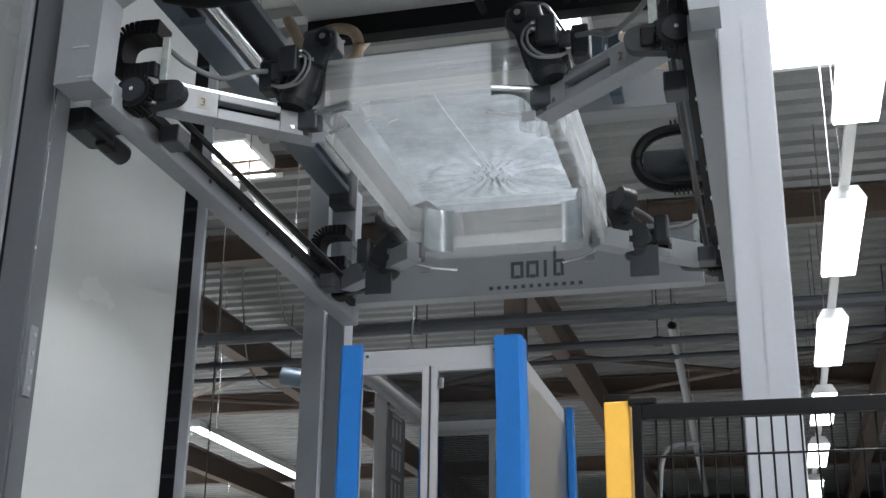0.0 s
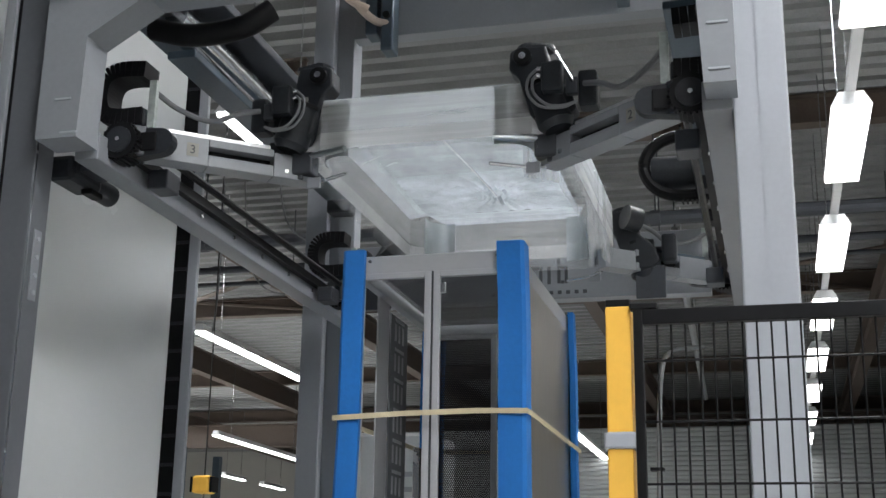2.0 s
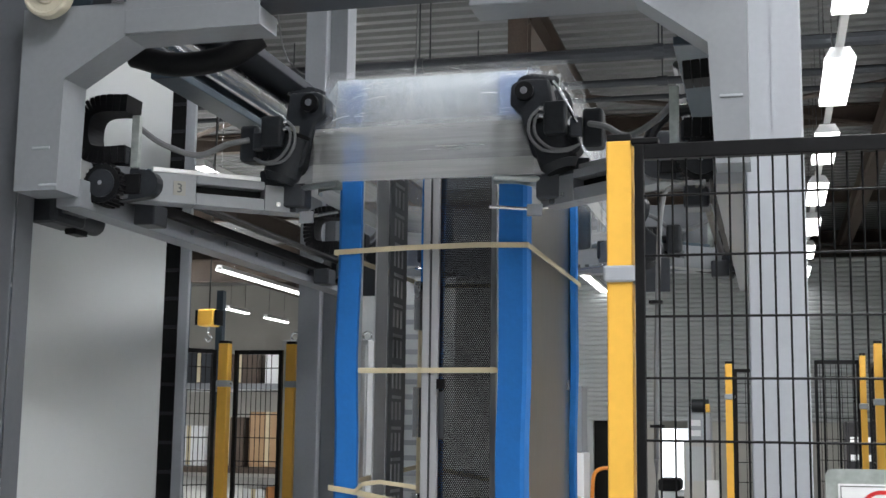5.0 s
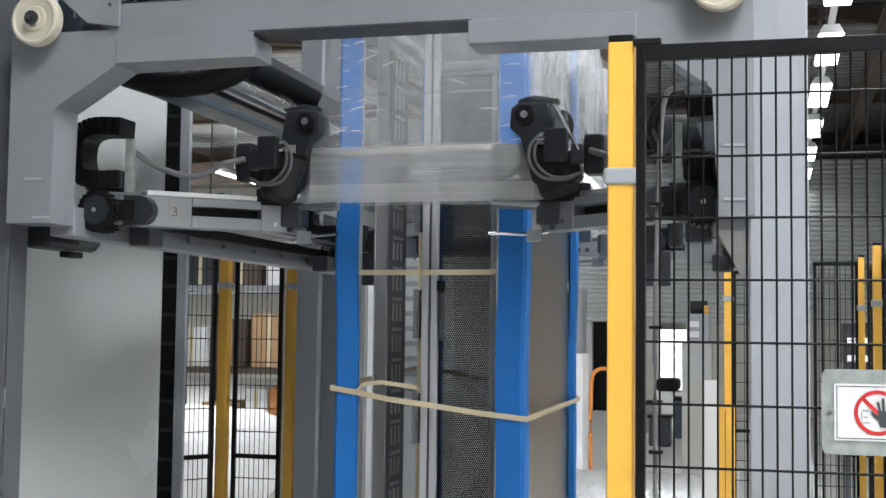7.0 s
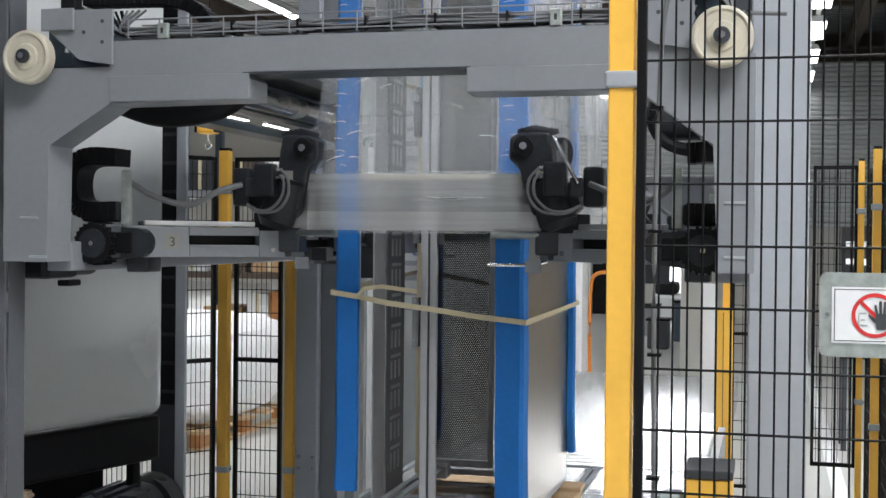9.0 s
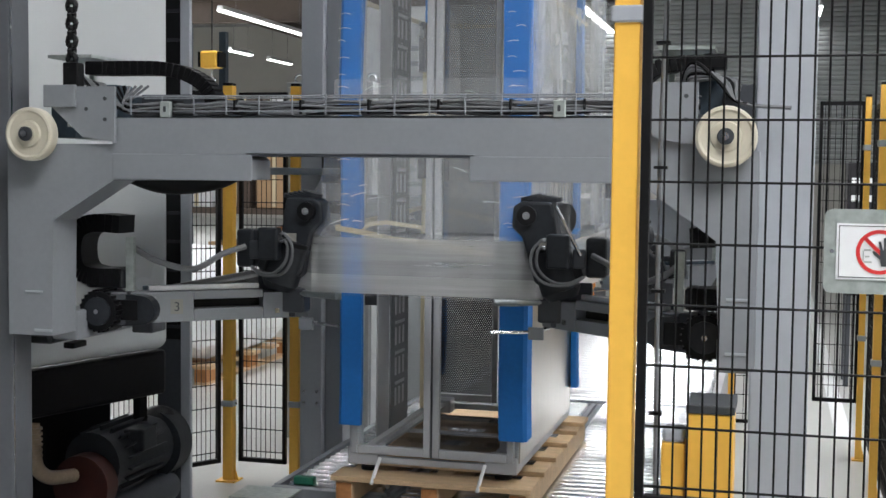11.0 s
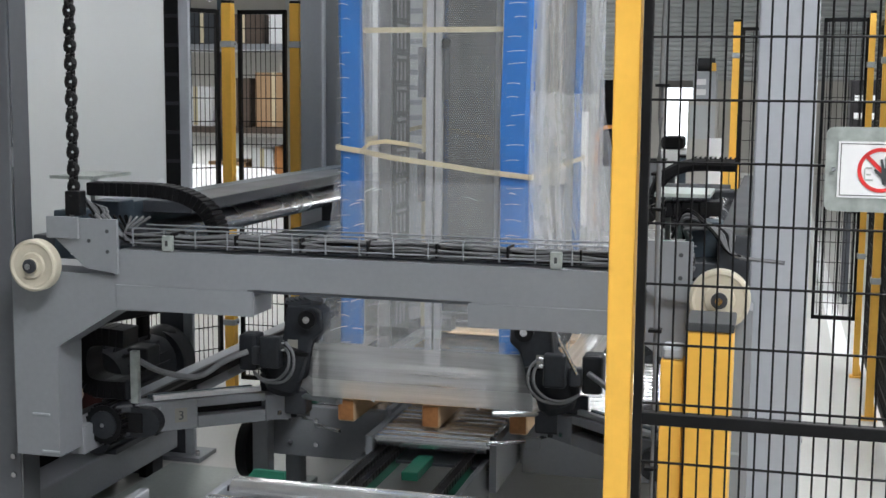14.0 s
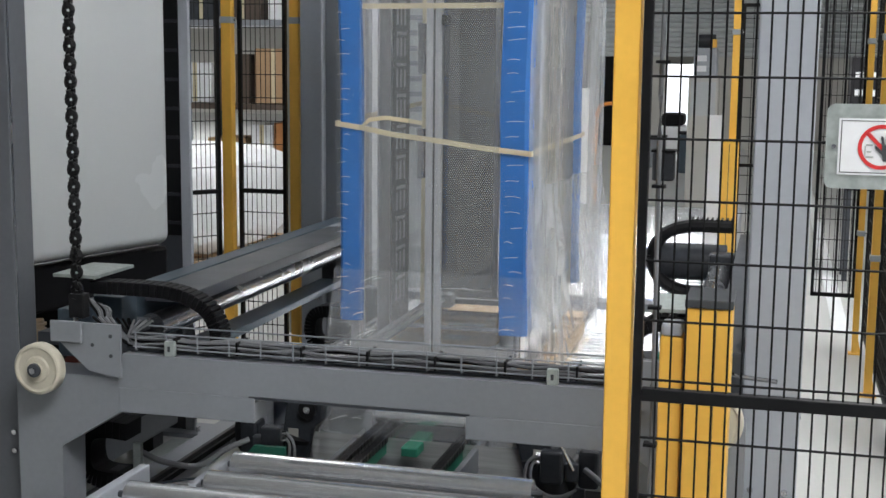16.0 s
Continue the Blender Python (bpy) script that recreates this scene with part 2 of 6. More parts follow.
for i, (x0, x1, y0, y1) in enumerate(SKYLIGHTS):
    sk = tagged(new("window_%d" % (i + 1)), "bright rooflight with a white upstand, some added as fill", kind="structure")
    bm = bmesh.new()
    for a in ((x0, x0 + 0.05, y0, y1), (x1 - 0.05, x1, y0, y1), (x0 + 0.05, x1 - 0.05, y0, y0 + 0.05), (x0 + 0.05, x1 - 0.05, y1 - 0.05, y1)):
        bm_box(bm, *a, ROOF - 0.12, ROOF + 0.4)
    part("window_frame", bm, SIGN_WHITE, sk)
    part("pane", box(x0, x1, y0, y1, ROOF + 0.4, ROOF + 0.42), DAY, sk, "milky glowing rooflight pane")
    area("rooflight", pose((x0 + x1) / 2, (y0 + y1) / 2, ROOF + 0.38), x1 - x0 - 0.1, y1 - y0 - 0.1, (480 if i == 0 else 165 if i == 2 else 46 if i == 1 else 54) * (x1 - x0) * (y1 - y0), (1.0, 0.985, 0.965))
solid("wall_north", box(-25, 15, 40, 40.3, 0, 7), WALL, "pale far end wall of the hall", kind="structure")
# never in view: its grey keeps bounced light off the machine front
solid("wall_south", box(-25, 15, -6.3, -6, 0, 7), GREY, "unseen end wall, grey to cut bounce on the machine", kind="structure")
solid("wall_west", box(-25.3, -25, -6, 40, 0, 7), WALL, "pale side wall of the hall", kind="structure")
solid("wall_east", box(4.2, 4.5, -6, 40, 0, 7), WALL, "pale side wall of the hall", kind="structure")


def i_beam(name, p, q, h=0.3, w=0.15):
    """An I-section beam between two points along x or y; p is its bottom line."""
    along_x = abs(q[0] - p[0]) > abs(q[1] - p[1])
    bm = bmesh.new()
    for z0, z1, half in ((0, 0.02, w / 2), (0.02, h - 0.02, 0.008), (h - 0.02, h, w / 2)):
        if along_x:
            bm_box(bm, p[0], q[0], p[1] - half, p[1] + half, p[2] + z0, p[2] + z1)
        else:
            bm_box(bm, p[0] - half, p[0] + half, p[1], q[1], p[2] + z0, p[2] + z1)
    return solid(name, bm, BROWN, "brown painted steel roof beam", kind="structure")


for x in (-14.4, -10.4, -6.4, -2.4, 1.6):
    i_beam("trim_beam", (x, 11.8, 5.75), (x, 40, 5.75), 0.42, 0.2)
for y in (12.0, 19.0, 25.5, 31.0):
    i_beam("trim_beam", (-25, y, 6.18), (4.2, y, 6.18), 0.3, 0.18)
i_beam("trim_beam", (-25, 28.5, 5.2), (4.2, 28.5, 5.2), 0.55, 0.25)
for x in (-2.4, -6.4, -10.4, 3.6):
    bm = bmesh.new()
    bm_box(bm, x - 0.1, x + 0.1, 11.96, 11.98, 0, 6.18)
    bm_box(bm, x - 0.1, x + 0.1, 12.16, 12.18, 0, 6.18)
    bm_box(bm, x - 0.008, x + 0.008, 11.98, 12.16, 0, 6.18)
    solid("trim_column", bm, BROWN, "brown painted steel hall column", kind="structure")
for x0, x1, y in ((-2.3, 1.5, 17.0), (-6.3, -2.5, 17.0), (-10.3, -6.5, 17.0)):
    bm = bm_tube(bmesh.new(), [(x0, y - 2, 5.75), (x1, y + 2, 6.2)], 0.035, 6)
    bm_tube(bm, [(x0, y + 2, 6.2), (x1, y - 2, 5.75)], 0.035, 6)
    solid("trim_brace", bm, BROWN, "thin brown steel cross bracing", kind="structure")
for z, y, r in ((5.3, 11.9, 0.07), (5.12, 12.3, 0.04), (5.55, 14.5, 0.03)):
    bm = bm_tube(bmesh.new(), [(-24, y, z), (4.1, y, z)], r, 10)
    for k in range(11):
        bm_cyl(bm, (-22.6 + 2.4 * k, y, z), (-22.6 + 2.4 * k, y, ROOF), 0.008, seg=6)
        bm_cyl(bm, (-22.65 + 2.4 * k, y, z), (-22.55 + 2.4 * k, y, z), r + 0.012, seg=10)
    solid("ceiling_pipe", bm, GREY_DARK, "dark steel pipe hung under the roof", "pipe", "roof pipes", smooth=True)


bm = bm_tube(bmesh.new(), [(-0.93, 13.4, 5.6), (-1.25, 25.1, 5.6)], 0.05, 8)
for k in range(8):
    bm_cyl(bm, (-0.945 - 0.0274 * 1.5 * k, 13.9 + 1.5 * k, 5.6), (-0.945 - 0.0274 * 1.5 * k, 13.9 + 1.5 * k, ROOF), 0.008, seg=6)
solid("ceiling_pipe", bm, ALU, "pale conduit hung under the roof", "pipe", "roof pipes", smooth=True)
# a plain dark drum on a rod, its use unknown
drum_bm = cyl((-4.58, 11.3, 4.70), (-4.16, 11.3, 4.62), 0.1, seg=18)
bm_cyl(drum_bm, (-4.37, 11.3, 4.75), (-4.37, 11.3, ROOF), 0.012, seg=6)
solid("hanging_drum", drum_bm, BLUE_STEEL, "small dark cylinder hung under the roof", "cylinder", smooth=True)
for x, y, drop in ((-4.9, 11.6, 0.9), (-4.2, 11.5, 1.5), (-5.6, 12.4, 1.2)):
    solid("hanging_cable", bm_tube(bmesh.new(), smooth_curve([(x, y, ROOF + 0.07), (x + 0.05, y, ROOF - drop * 0.6), (x + 0.2, y, ROOF - drop - 0.25), (x + 0.6, y, ROOF - drop - 0.45), (x + 0.85, y, ROOF - drop - 0.1), (x + 0.9, y, ROOF + 0.07)]), 0.009, 6), CABLE, "loose grey cable looping down from the roof", "cable", "roof cables", smooth=True)


def hall_lamp(x, y0, y1, z=4.65, w=0.25):
    """A long luminaire hung on wires from the roof."""
    lamp = thing("ceiling_lamp", "long white fluorescent luminaire, switched on", "lamp", (x, (y0 + y1) / 2, z), "hall lamps")
    h = (y1 - y0) / 2
    bm = bm_prism(bmesh.new(), [(-w / 2, 0.004), (w / 2, 0.004), (w * 0.3, 0.09), (-w * 0.3, 0.09)], "y", -h, h)
    part("housing", bm, SIGN_WHITE, lamp)
    part("diffuser", box(-w / 2 + 0.01, w / 2 - 0.01, -h + 0.02, h - 0.02, -0.02, 0.0), LAMP, lamp, "glowing white diffuser")
    for s in (-0.7, 0.7):
        part("suspension_wire", cyl((0, s * h, 0.09), (0, s * h, ROOF - z), 0.005, seg=5), STEEL, lamp)
    return lamp


# the first three continue the row out of view, added as front fill
for k in range(-3, 9):
    hall_lamp(0.58, 5.02 + 2.62 * k, 6.5 + 2.62 * k)
solid("lamp_trunking", box(0.55, 0.61, -5, 30, 4.745, 4.80), SIGN_WHITE, "white trunking that carries the hall lamps", "trunking", kind="structure")
hall_lamp(-6.4, 13.17, 17.16, 4.65, 0.14)
for x, y0, y1 in ((-10.25, 22.1, 26.9), (-3.48, 22.6, 27.0), (-13.45, 29.6, 30.9), (-13.45, 32.1, 33.7), (-6.4, 29, 32)):
    hall_lamp(x, y0, y1, 4.65, 0.16)
hall_lamp(-3.2, 6.9, 8.15, 4.65, 0.3)
solid("lamp_trunking", box(-3.23, -3.17, 4.0, 6.9, 4.745, 4.80), SIGN_WHITE, "white trunking that carries a hall lamp", "trunking", kind="structure")

# far end: shuttered wall with a bright doorway
shutter = solid("wall_shutter", box(-9.5, 4.2, 27.001, 27.1, 1.9, 5.3), CLAD, "pale grey roller shutter with narrow slats", kind="structure")
slat = mesh_of(bm_prism(bmesh.new(), [(27.0, 0.0), (26.97, 0.03), (26.97, 0.07), (27.0, 0.1)], "x", -9.5, 4.2), "slat", CLAD)
for k in range(34):
    ob = new("slat", slat)
    ob.parent = shutter
    ob.location = (0, 0, 1.9 + 0.1 * k)
solid("wall_doorway", box(-2.35, -1.6, 27.6, 27.65, 0.0, 1.75), DAY, "bright daylight beyond the open doorway", kind="structure")
# a black sheet stands in for the darkness inside the opening
solid("wall_dark_opening", box(-3.75, -2.9, 27.2, 27.25, 0.0, 1.9), BLACK, "dark opening under the shutter", kind="structure")
solid("wall_panel", box(-1.6, 4.2, 27.0, 27.12, 0.0, 1.9), WALL, "pale wall beside the doorway", kind="structure")
solid("wall_panel", box(-2.9, -2.35, 27.0, 27.12, 0.0, 1.9), WALL, "pale wall beside the doorway", kind="structure")
solid("wall_panel", box(-9.5, -3.75, 27.0, 27.12, 0.0, 1.9), CLAD, "pale wall beside the dark opening", kind="structure")

# ---- the wrapping machine: standing columns ----
def column(x0, x1, y0, y1, top, material, label):
    c = thing("column", label, "column", ((x0 + x1) / 2, (y0 + y1) / 2, 0), "machine columns")
    w, d = (x1 - x0) / 2, (y1 - y0) / 2
    part("post", box(-w, w, -d, d, 0.02, top, bevel=0.006), material, c)
    part("base_plate", box(-w - 0.05, w + 0.05, -d - 0.05, d + 0.05, 0, 0.02, bevel=0.003), material, c)
    for sx in (-1, 1):
        for z in (0.44, 0.5):
            part("bolt", cyl((sx * w * 0.6, -d - 0.008, z), (sx * w * 0.6, -d, z), 0.009, seg=6), STEEL, c)
    return c


col_r = column(-0.06, 0.094, 3.46, 3.66, 5.4, GREY_LIGHT, "light grey square steel column of the machine")
part("edge_strip", box(-0.005, 0.003, -0.103, -0.1, 0.6, 5.3), GREY_LIGHT, col_r)
col_l = column(-2.37, -2.25, 3.365, 3.47, 5.4, GREY_COLUMN, "dark grey steel column with a guide strip")
part("guide_strip", box(-0.10, -0.062, -0.07, 0.05, 0.3, 5.3, bevel=0.004), GREY, col_l, "pale folded guide strip")
part("groove", box(-0.0605, -0.05, -0.0545, -0.053, 0.3, 5.3), BLACK, col_l)
part("corner_line", box(0.0605, 0.062, -0.05, -0.044, 0.3, 5.3), STEEL, col_l)
hinge = part("hinge_plate", box(0.0605, 0.066, -0.02, 0.02, 2.55, 2.78, bevel=0.002), GREY, col_l)
for z in (2.575, 2.63, 2.69, 2.75):
    part("screw", cyl((0.066, 0.0, z), (0.071, 0.0, z), 0.008, seg=8), GREY_LIGHT, hinge)
rear = column(-2.385, -2.265, 6.12, 6.32, 5.4, GREY_LIGHT, "grey steel rear column of the machine")
part("flank", box(0.061, 0.16, -0.05, 0.09, 0.02, 5.4, bevel=0.004), GREY, rear)
column(-0.06, 0.12, 6.12, 6.32, 5.4, GREY, "grey steel rear column of the machine")

# film magazine: a side mast, the white film web and the blower under it
mast = thing("film_mast", "dark mast with a pale edge profile on a foot plate", "mast", (-2.52, 5.06, 0))
part("profile", box(-0.11, 0.004, -0.04, 0.03, 0.9, 5.6, bevel=0.004), BLACK, mast, "black cable chain channel")
part("edge", box(0.006, 0.052, -0.045, -0.02, 0.02, 5.6, bevel=0.004), GREY_LIGHT, mast)
part("lower_leg", box(-0.11, 0.005, -0.035, 0.03, 0.02, 0.9), GREY_DARK, mast)
part("foot_plate", box(-0.1, 0.1, -0.1, 0.08, 0, 0.02, bevel=0.003), GREY, mast)
for k in range(36):
    part("rib", box(-0.109, 0.003, -0.044, -0.041, 0.95 + 0.125 * k, 0.965 + 0.125 * k), MOTOR, mast)
part("bolt", cyl((0.07, -0.05, 0.02), (0.07, -0.05, 0.04), 0.01, seg=6), STEEL, mast)

web = bmesh.new()
bm_box(web, -0.06, 0.06, -0.85, 0.60, 0.0, 4.6)
vert = [e for e in web.edges if abs((e.verts[0].co - e.verts[1].co).z) > 1] + [e for e in web.edges if e.verts[0].co.z < 0.01 and e.verts[1].co.z < 0.01]
bmesh.ops.bevel(web, geom=vert, offset=0.05, segments=5, affect="EDGES", profile=0.5)
film_web = solid("film_web", web, WHITE, "broad white film web hung beside the mast", "film", smooth=True)
film_web.matrix_basis = pose(-2.665, 4.215, 0.9, 0, 0, -17)
tray = thing("web_tray", "black curved tray on legs under the film web", "tray")
part("trough", box(-0.05, 0.05, -0.9, 0.66, -0.13, 0.06, bevel=0.02), BLACK, tray)
for y in (-0.6, 0.55):
    part("leg", box(-0.02, 0.02, y - 0.02, y + 0.02, -0.83, -0.131), BLACK, tray)
# added black sheets keep the space behind and beside the blower dark
part("back_panel", box(-0.27, -0.25, -1.1, 0.62, -0.825, 0.14), BLACK, tray, "black sheet added to darken the space behind the blower")
part("end_panel", box(-0.25, -0.06, -1.1, -1.08, -0.825, -0.02), BLACK, tray)
tray.matrix_basis = pose(-2.715, 4.2, 0.83, 0, 0, -17)
solid("floor_beam", box(-2.67, -2.515, 3.72, 4.95, 0.07, 0.21, bevel=0.008), GREY, "grey steel floor beam of the film magazine", "beam")
for y in (3.9, 4.8):
    solid("beam_foot", box(-2.67, -2.54, y - 0.05, y + 0.05, 0, 0.07), GREY_DARK, "dark steel foot under the floor beam", "foot")

blower = thing("blower", "black electric blower with a dark red cowl and steel silencer", "blower", (-2.575, 4.59, 0.21))
bm = cyl((-0.02, -0.18, 0.27), (0.0, 0.24, 0.27), 0.125, seg=24)
part("motor", bm, MOTOR, blower, smooth=True)
for k in range(18):
    a = k * math.tau / 18
    part("fin", box(-0.004, 0.004, -0.13, 0.17, 0.122, 0.142), MOTOR, blower).matrix_basis = pose(-0.01, 0, 0.27, 0, math.degrees(a), 0)
part("terminal_box", box(0.05, 0.14, -0.06, 0.06, 0.3, 0.39, bevel=0.01), MOTOR, blower)
part("cowl", cyl((-0.02, -0.27, 0.2), (-0.02, -0.19, 0.2), 0.12, seg=28), DARK_RED, blower, "dark red fan cowl", smooth=True)
part("silencer", cyl((0.04, -0.3, 0.075), (0.06, 0.3, 0.075), 0.065, seg=20), GREY_DARK, blower, "steel silencer tube", smooth=True)
part("hose", bm_tube(bmesh.new(), smooth_curve([(0.02, 0.30, 0.12), (0.05, 0.36, 0.24), (0.03, 0.31, 0.36), (0.0, 0.22, 0.33)]), 0.06, 12), BLACK, blower, "ribbed black hose", smooth=True)
part("foot", box(-0.1, 0.1, -0.25, 0.25, 0.0, 0.02), GREY_DARK, blower)
part("bracket", box(-0.08, 0.06, -0.1, 0.1, 0.02, 0.19), GREY_DARK, blower)
spiral = part("spiral_hose", bm_tube(bmesh.new(), smooth_curve([(-0.04, -0.56, 0.5), (-0.035, -0.56, 0.42), (-0.03, -0.55, 0.34), (-0.035, -0.46, 0.28), (-0.03, -0.3, 0.25)]), 0.027, 12), COPPER, blower, "ribbed copper-coloured spiral hose", smooth=True)
for k in range(7):
    part("hose_rib", cyl((-0.034, -0.56, 0.36 + 0.02 * k), (-0.034, -0.56, 0.368 + 0.02 * k), 0.031, seg=14), COPPER, spiral, smooth=True)
part("volute", cyl((0.0, 0.25, 0.26), (0.0, 0.36, 0.26), 0.15, seg=28), MOTOR, blower, "black ring-shaped fan casing", smooth=True)

# ---- the lifting frame ----
CX, CY = -1.106, 4.62
lift = thing("lifting_frame", "grey lifting frame with four film arms, motors and cables", "machine", (CX, CY, LIFT[0][1]))


def rb(x0, x1, y0, y1, z0, z1, bevel=0.0, bm=None):
    return bm_box(bm or bmesh.new(), x0 - CX, x1 - CX, y0 - CY, y1 - CY, z0, z1, bevel=bevel)


def rp(x, y, z):
    return (x - CX, y - CY, z)


YF, YB = 3.30, 3.43
bm = bmesh.new()
outline = [(-2.217, -0.06), (-2.072, -0.06), (-2.066, 0.283), (-1.867, 0.404), (-1.431, 0.411), (-1.431, 0.466), (-1.455, 0.486), (-0.789, 0.486), (-0.80, 0.466), (-0.80, 0.415), (-0.345, 0.415),
           (-0.149, 0.27), (-0.134, -0.06), (-0.045, -0.06), (-0.045, 0.50), (-0.40, 0.585), (-1.855, 0.585), (-1.87, 0.51), (-2.217, 0.51)]
bm_prism(bm, [(x - CX, z) for x, z in outline], "y", YF - CY, YB - CY)
bmesh.ops.triangulate(bm, faces=[f for f in bm.faces if len(f.verts) > 4])
front = part("front_beam", bm, GREY, lift)
part("lower_flange", rb(-1.867, -1.431, YF - 0.006, YF, 0.408, 0.482, 0.002), GREY, front)
part("lower_flange", rb(-0.80, -0.345, YF - 0.006, YF, 0.416, 0.482, 0.002), GREY, front)
part("slot_lip", rb(-1.45, -0.79, YF - 0.004, YF + 0.12, 0.478, 0.485), GREY_DARK, front)
for x, z in ((-2.13, 0.07), (-2.1, -0.045), (-1.55, 0.43), (-0.72, 0.43), (-1.8, 0.435), (-0.09, 0.12), (-0.09, -0.02)):
    part("weld_seam", rb(x - 0.03, x + 0.03, YF - 0.004, YF, z - 0.004, z + 0.004, 0.002), GREY_LIGHT, front)
for s, x0, x1 in ((-1, -2.06, -1.852), (1, -0.40, -0.2)):
    plate = part("hanger_plate", bm_prism(bmesh.new(), [(x0 - CX, 0.62), (x0 - CX, 0.675), (x1 - CX, 0.675), (x1 - CX, 0.515), ((x0 + x1) / 2 - CX, 0.53)][::1], "y", YF - 0.02 - CY, YF - 0.008 - CY), GREY, front)
    for k in range(3):
        part("hole", cyl(rp(x1 - 0.03 - 0.06 * (k % 2), YF - 0.022, 0.58 + 0.03 * k), rp(x1 - 0.03 - 0.06 * (k % 2), YF - 0.02, 0.58 + 0.03 * k), 0.006, seg=8), PRINT, plate)
# guide wheels
for x in (-2.10, -0.127):
    prof = [(0.06, 0.0), (0.06, -0.018), (0.072, -0.02), (0.0775, -0.027), (0.0775, -0.056), (0.074, -0.061), (0.068, -0.063), (0.062, -0.058), (0.04, -0.056), (0.036, -0.062), (0.022, -0.062), (0.022, -0.07)]
    bm = bmesh.new()
    rows = [[bm.verts.new(rp(x + r * math.cos(k * math.tau / 32), YF - 0.012 + d, 0.536 + r * math.sin(k * math.tau / 32))) for k in range(32)] for r, d in prof]
    for u, v in zip(rows, rows[1:]):
        for k in range(32):
            bm.faces.new((u[k], u[(k + 1) % 32], v[(k + 1) % 32], v[k]))
    bm.faces.new(rows[0])
    bm.faces.new(rows[-1][::-1])
    bmesh.ops.recalc_face_normals(bm, faces=bm.faces[:])
    wheel = part("guide_wheel", bm, NYLON, lift, "cream nylon guide wheel", smooth=True)
    part("hub", cyl(rp(x, YF - 0.09, 0.536), rp(x, YF - 0.08, 0.536), 0.021, seg=20), GREY_DARK, wheel, smooth=True)
    part("axle_nut", cyl(rp(x, YF - 0.098, 0.536), rp(x, YF - 0.09, 0.536), 0.01, seg=6), STEEL, wheel)

# side rails and upper side beams
for s in (-1, 1):
    xo = CX + s * 1.045
    xi = xo - s * 0.085
    a, b = min(xo, xi), max(xo, xi)
    rail = part("side_rail", rb(a, b, YB, 6.0, -0.09, 0.0, 0.004), GREY, lift)
    g = xi - s * 0.035
    part("toothed_rack", rb(min(g, xi) + 0.003, max(g, xi) - 0.003, YB + 0.2, 5.95, -0.03, 0.005), BLACK, rail)
    part("drive_chain", bm_tube(bmesh.new(), [rp(g - s * 0.03, YB + 0.25, 0.03), rp(g - s * 0.03, 5.9, 0.03)], 0.014, 6), CHAIN, rail)
    for k in range(7):
        part("rail_screw", cyl(rp(xi - s * 0.002, 3.9 + 0.3 * k, -0.05), rp(xi - s * 0.008, 3.9 + 0.3 * k, -0.05), 0.01, seg=8), STEEL, rail)
    up = part("upper_side_beam", rb(a, b, YB, 6.0, 0.53, 0.68, 0.004), BLUE_STEEL if s < 0 else GREY_DARK, lift)
    part("roller_tube", cyl(rp(xi - s * 0.07, 3.75, 0.57), rp(xi - s * 0.07, 5.55, 0.57), 0.045, seg=18), STEEL, up, "bright steel roller tube", smooth=True)
    if s < 0:
        part("cover", rb(min(xi - s * 0.02, xi - s * 0.2), max(xi - s * 0.02, xi - s * 0.2), 3.8, 5.6, 0.645, 0.684, 0.004), GREY_DARK, up)
    part("lower_cover", rb(min(xi - s * 0.02, xi - s * 0.13), max(xi - s * 0.02, xi - s * 0.13), 3.8, 5.5, 0.42, 0.45, 0.004), BLUE_STEEL, up)
    part("end_bracket", rb(min(xi, xi - s * 0.12), max(xi, xi - s * 0.12), 5.56, 5.66, 0.38, 0.64, 0.01), MOTOR, up)
    gear = part("rail_gearmotor", rb(min(xo + s * 0.045, xo + s * 0.15), max(xo + s * 0.045, xo + s * 0.15), 3.50, 3.70, -0.12, -0.035, 0.02), MOTOR, lift, "black gear motor beside the rail")
    part("motor_drum", cyl(rp(xo + s * 0.1, 3.70, -0.075), rp(xo + s * 0.1, 3.84, -0.075), 0.04, seg=20), MOTOR, gear, smooth=True)
    part("mount", rb(min(xo + s * 0.002, xo + s * 0.046), max(xo + s * 0.002, xo + s * 0.046), 3.54, 3.66, -0.085, -0.04), GREY_DARK, gear)
    part("connector", rb(xo + s * 0.05 - 0.02, xo + s * 0.05 + 0.02, 3.6, 3.68, -0.145, -0.125, 0.004), BLACK, gear)
    part("rear_upright", rb(a, b, 6.0, 6.1, -0.09, 0.65, 0.004), GREY, lift)

back = part("back_beam", rb(-2.05, -0.25, 6.0, 6.1, 0.0, 0.32, 0.005), GREY, lift)
for x0, x1, z0, z1 in ((-1.215, -1.15, 0.075, 0.165), (-1.135, -1.07, 0.075, 0.165), (-0.995, -0.942, 0.075, 0.165)):
    bm = bmesh.new()
    for q in ((x0, x1, z1 - 0.016, z1), (x0, x0 + 0.016, z0 + 0.002, z1 - 0.018), (x1 - 0.016, x1, z0 + 0.002, z1 - 0.018), (x0 + 0.018, x1 - 0.018, z0, z0 + 0.016)):
        rb(q[0], q[1], 5.994, 5.999, q[2], q[3], 0.0, bm)
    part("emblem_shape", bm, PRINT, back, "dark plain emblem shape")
part("emblem_shape", rb(-1.045, -1.028, 5.994, 5.999, 0.075, 0.165), PRINT, back)
part("emblem_shape", rb(-0.995, -0.98, 5.994, 5.999, 0.17, 0.235), PRINT, back)
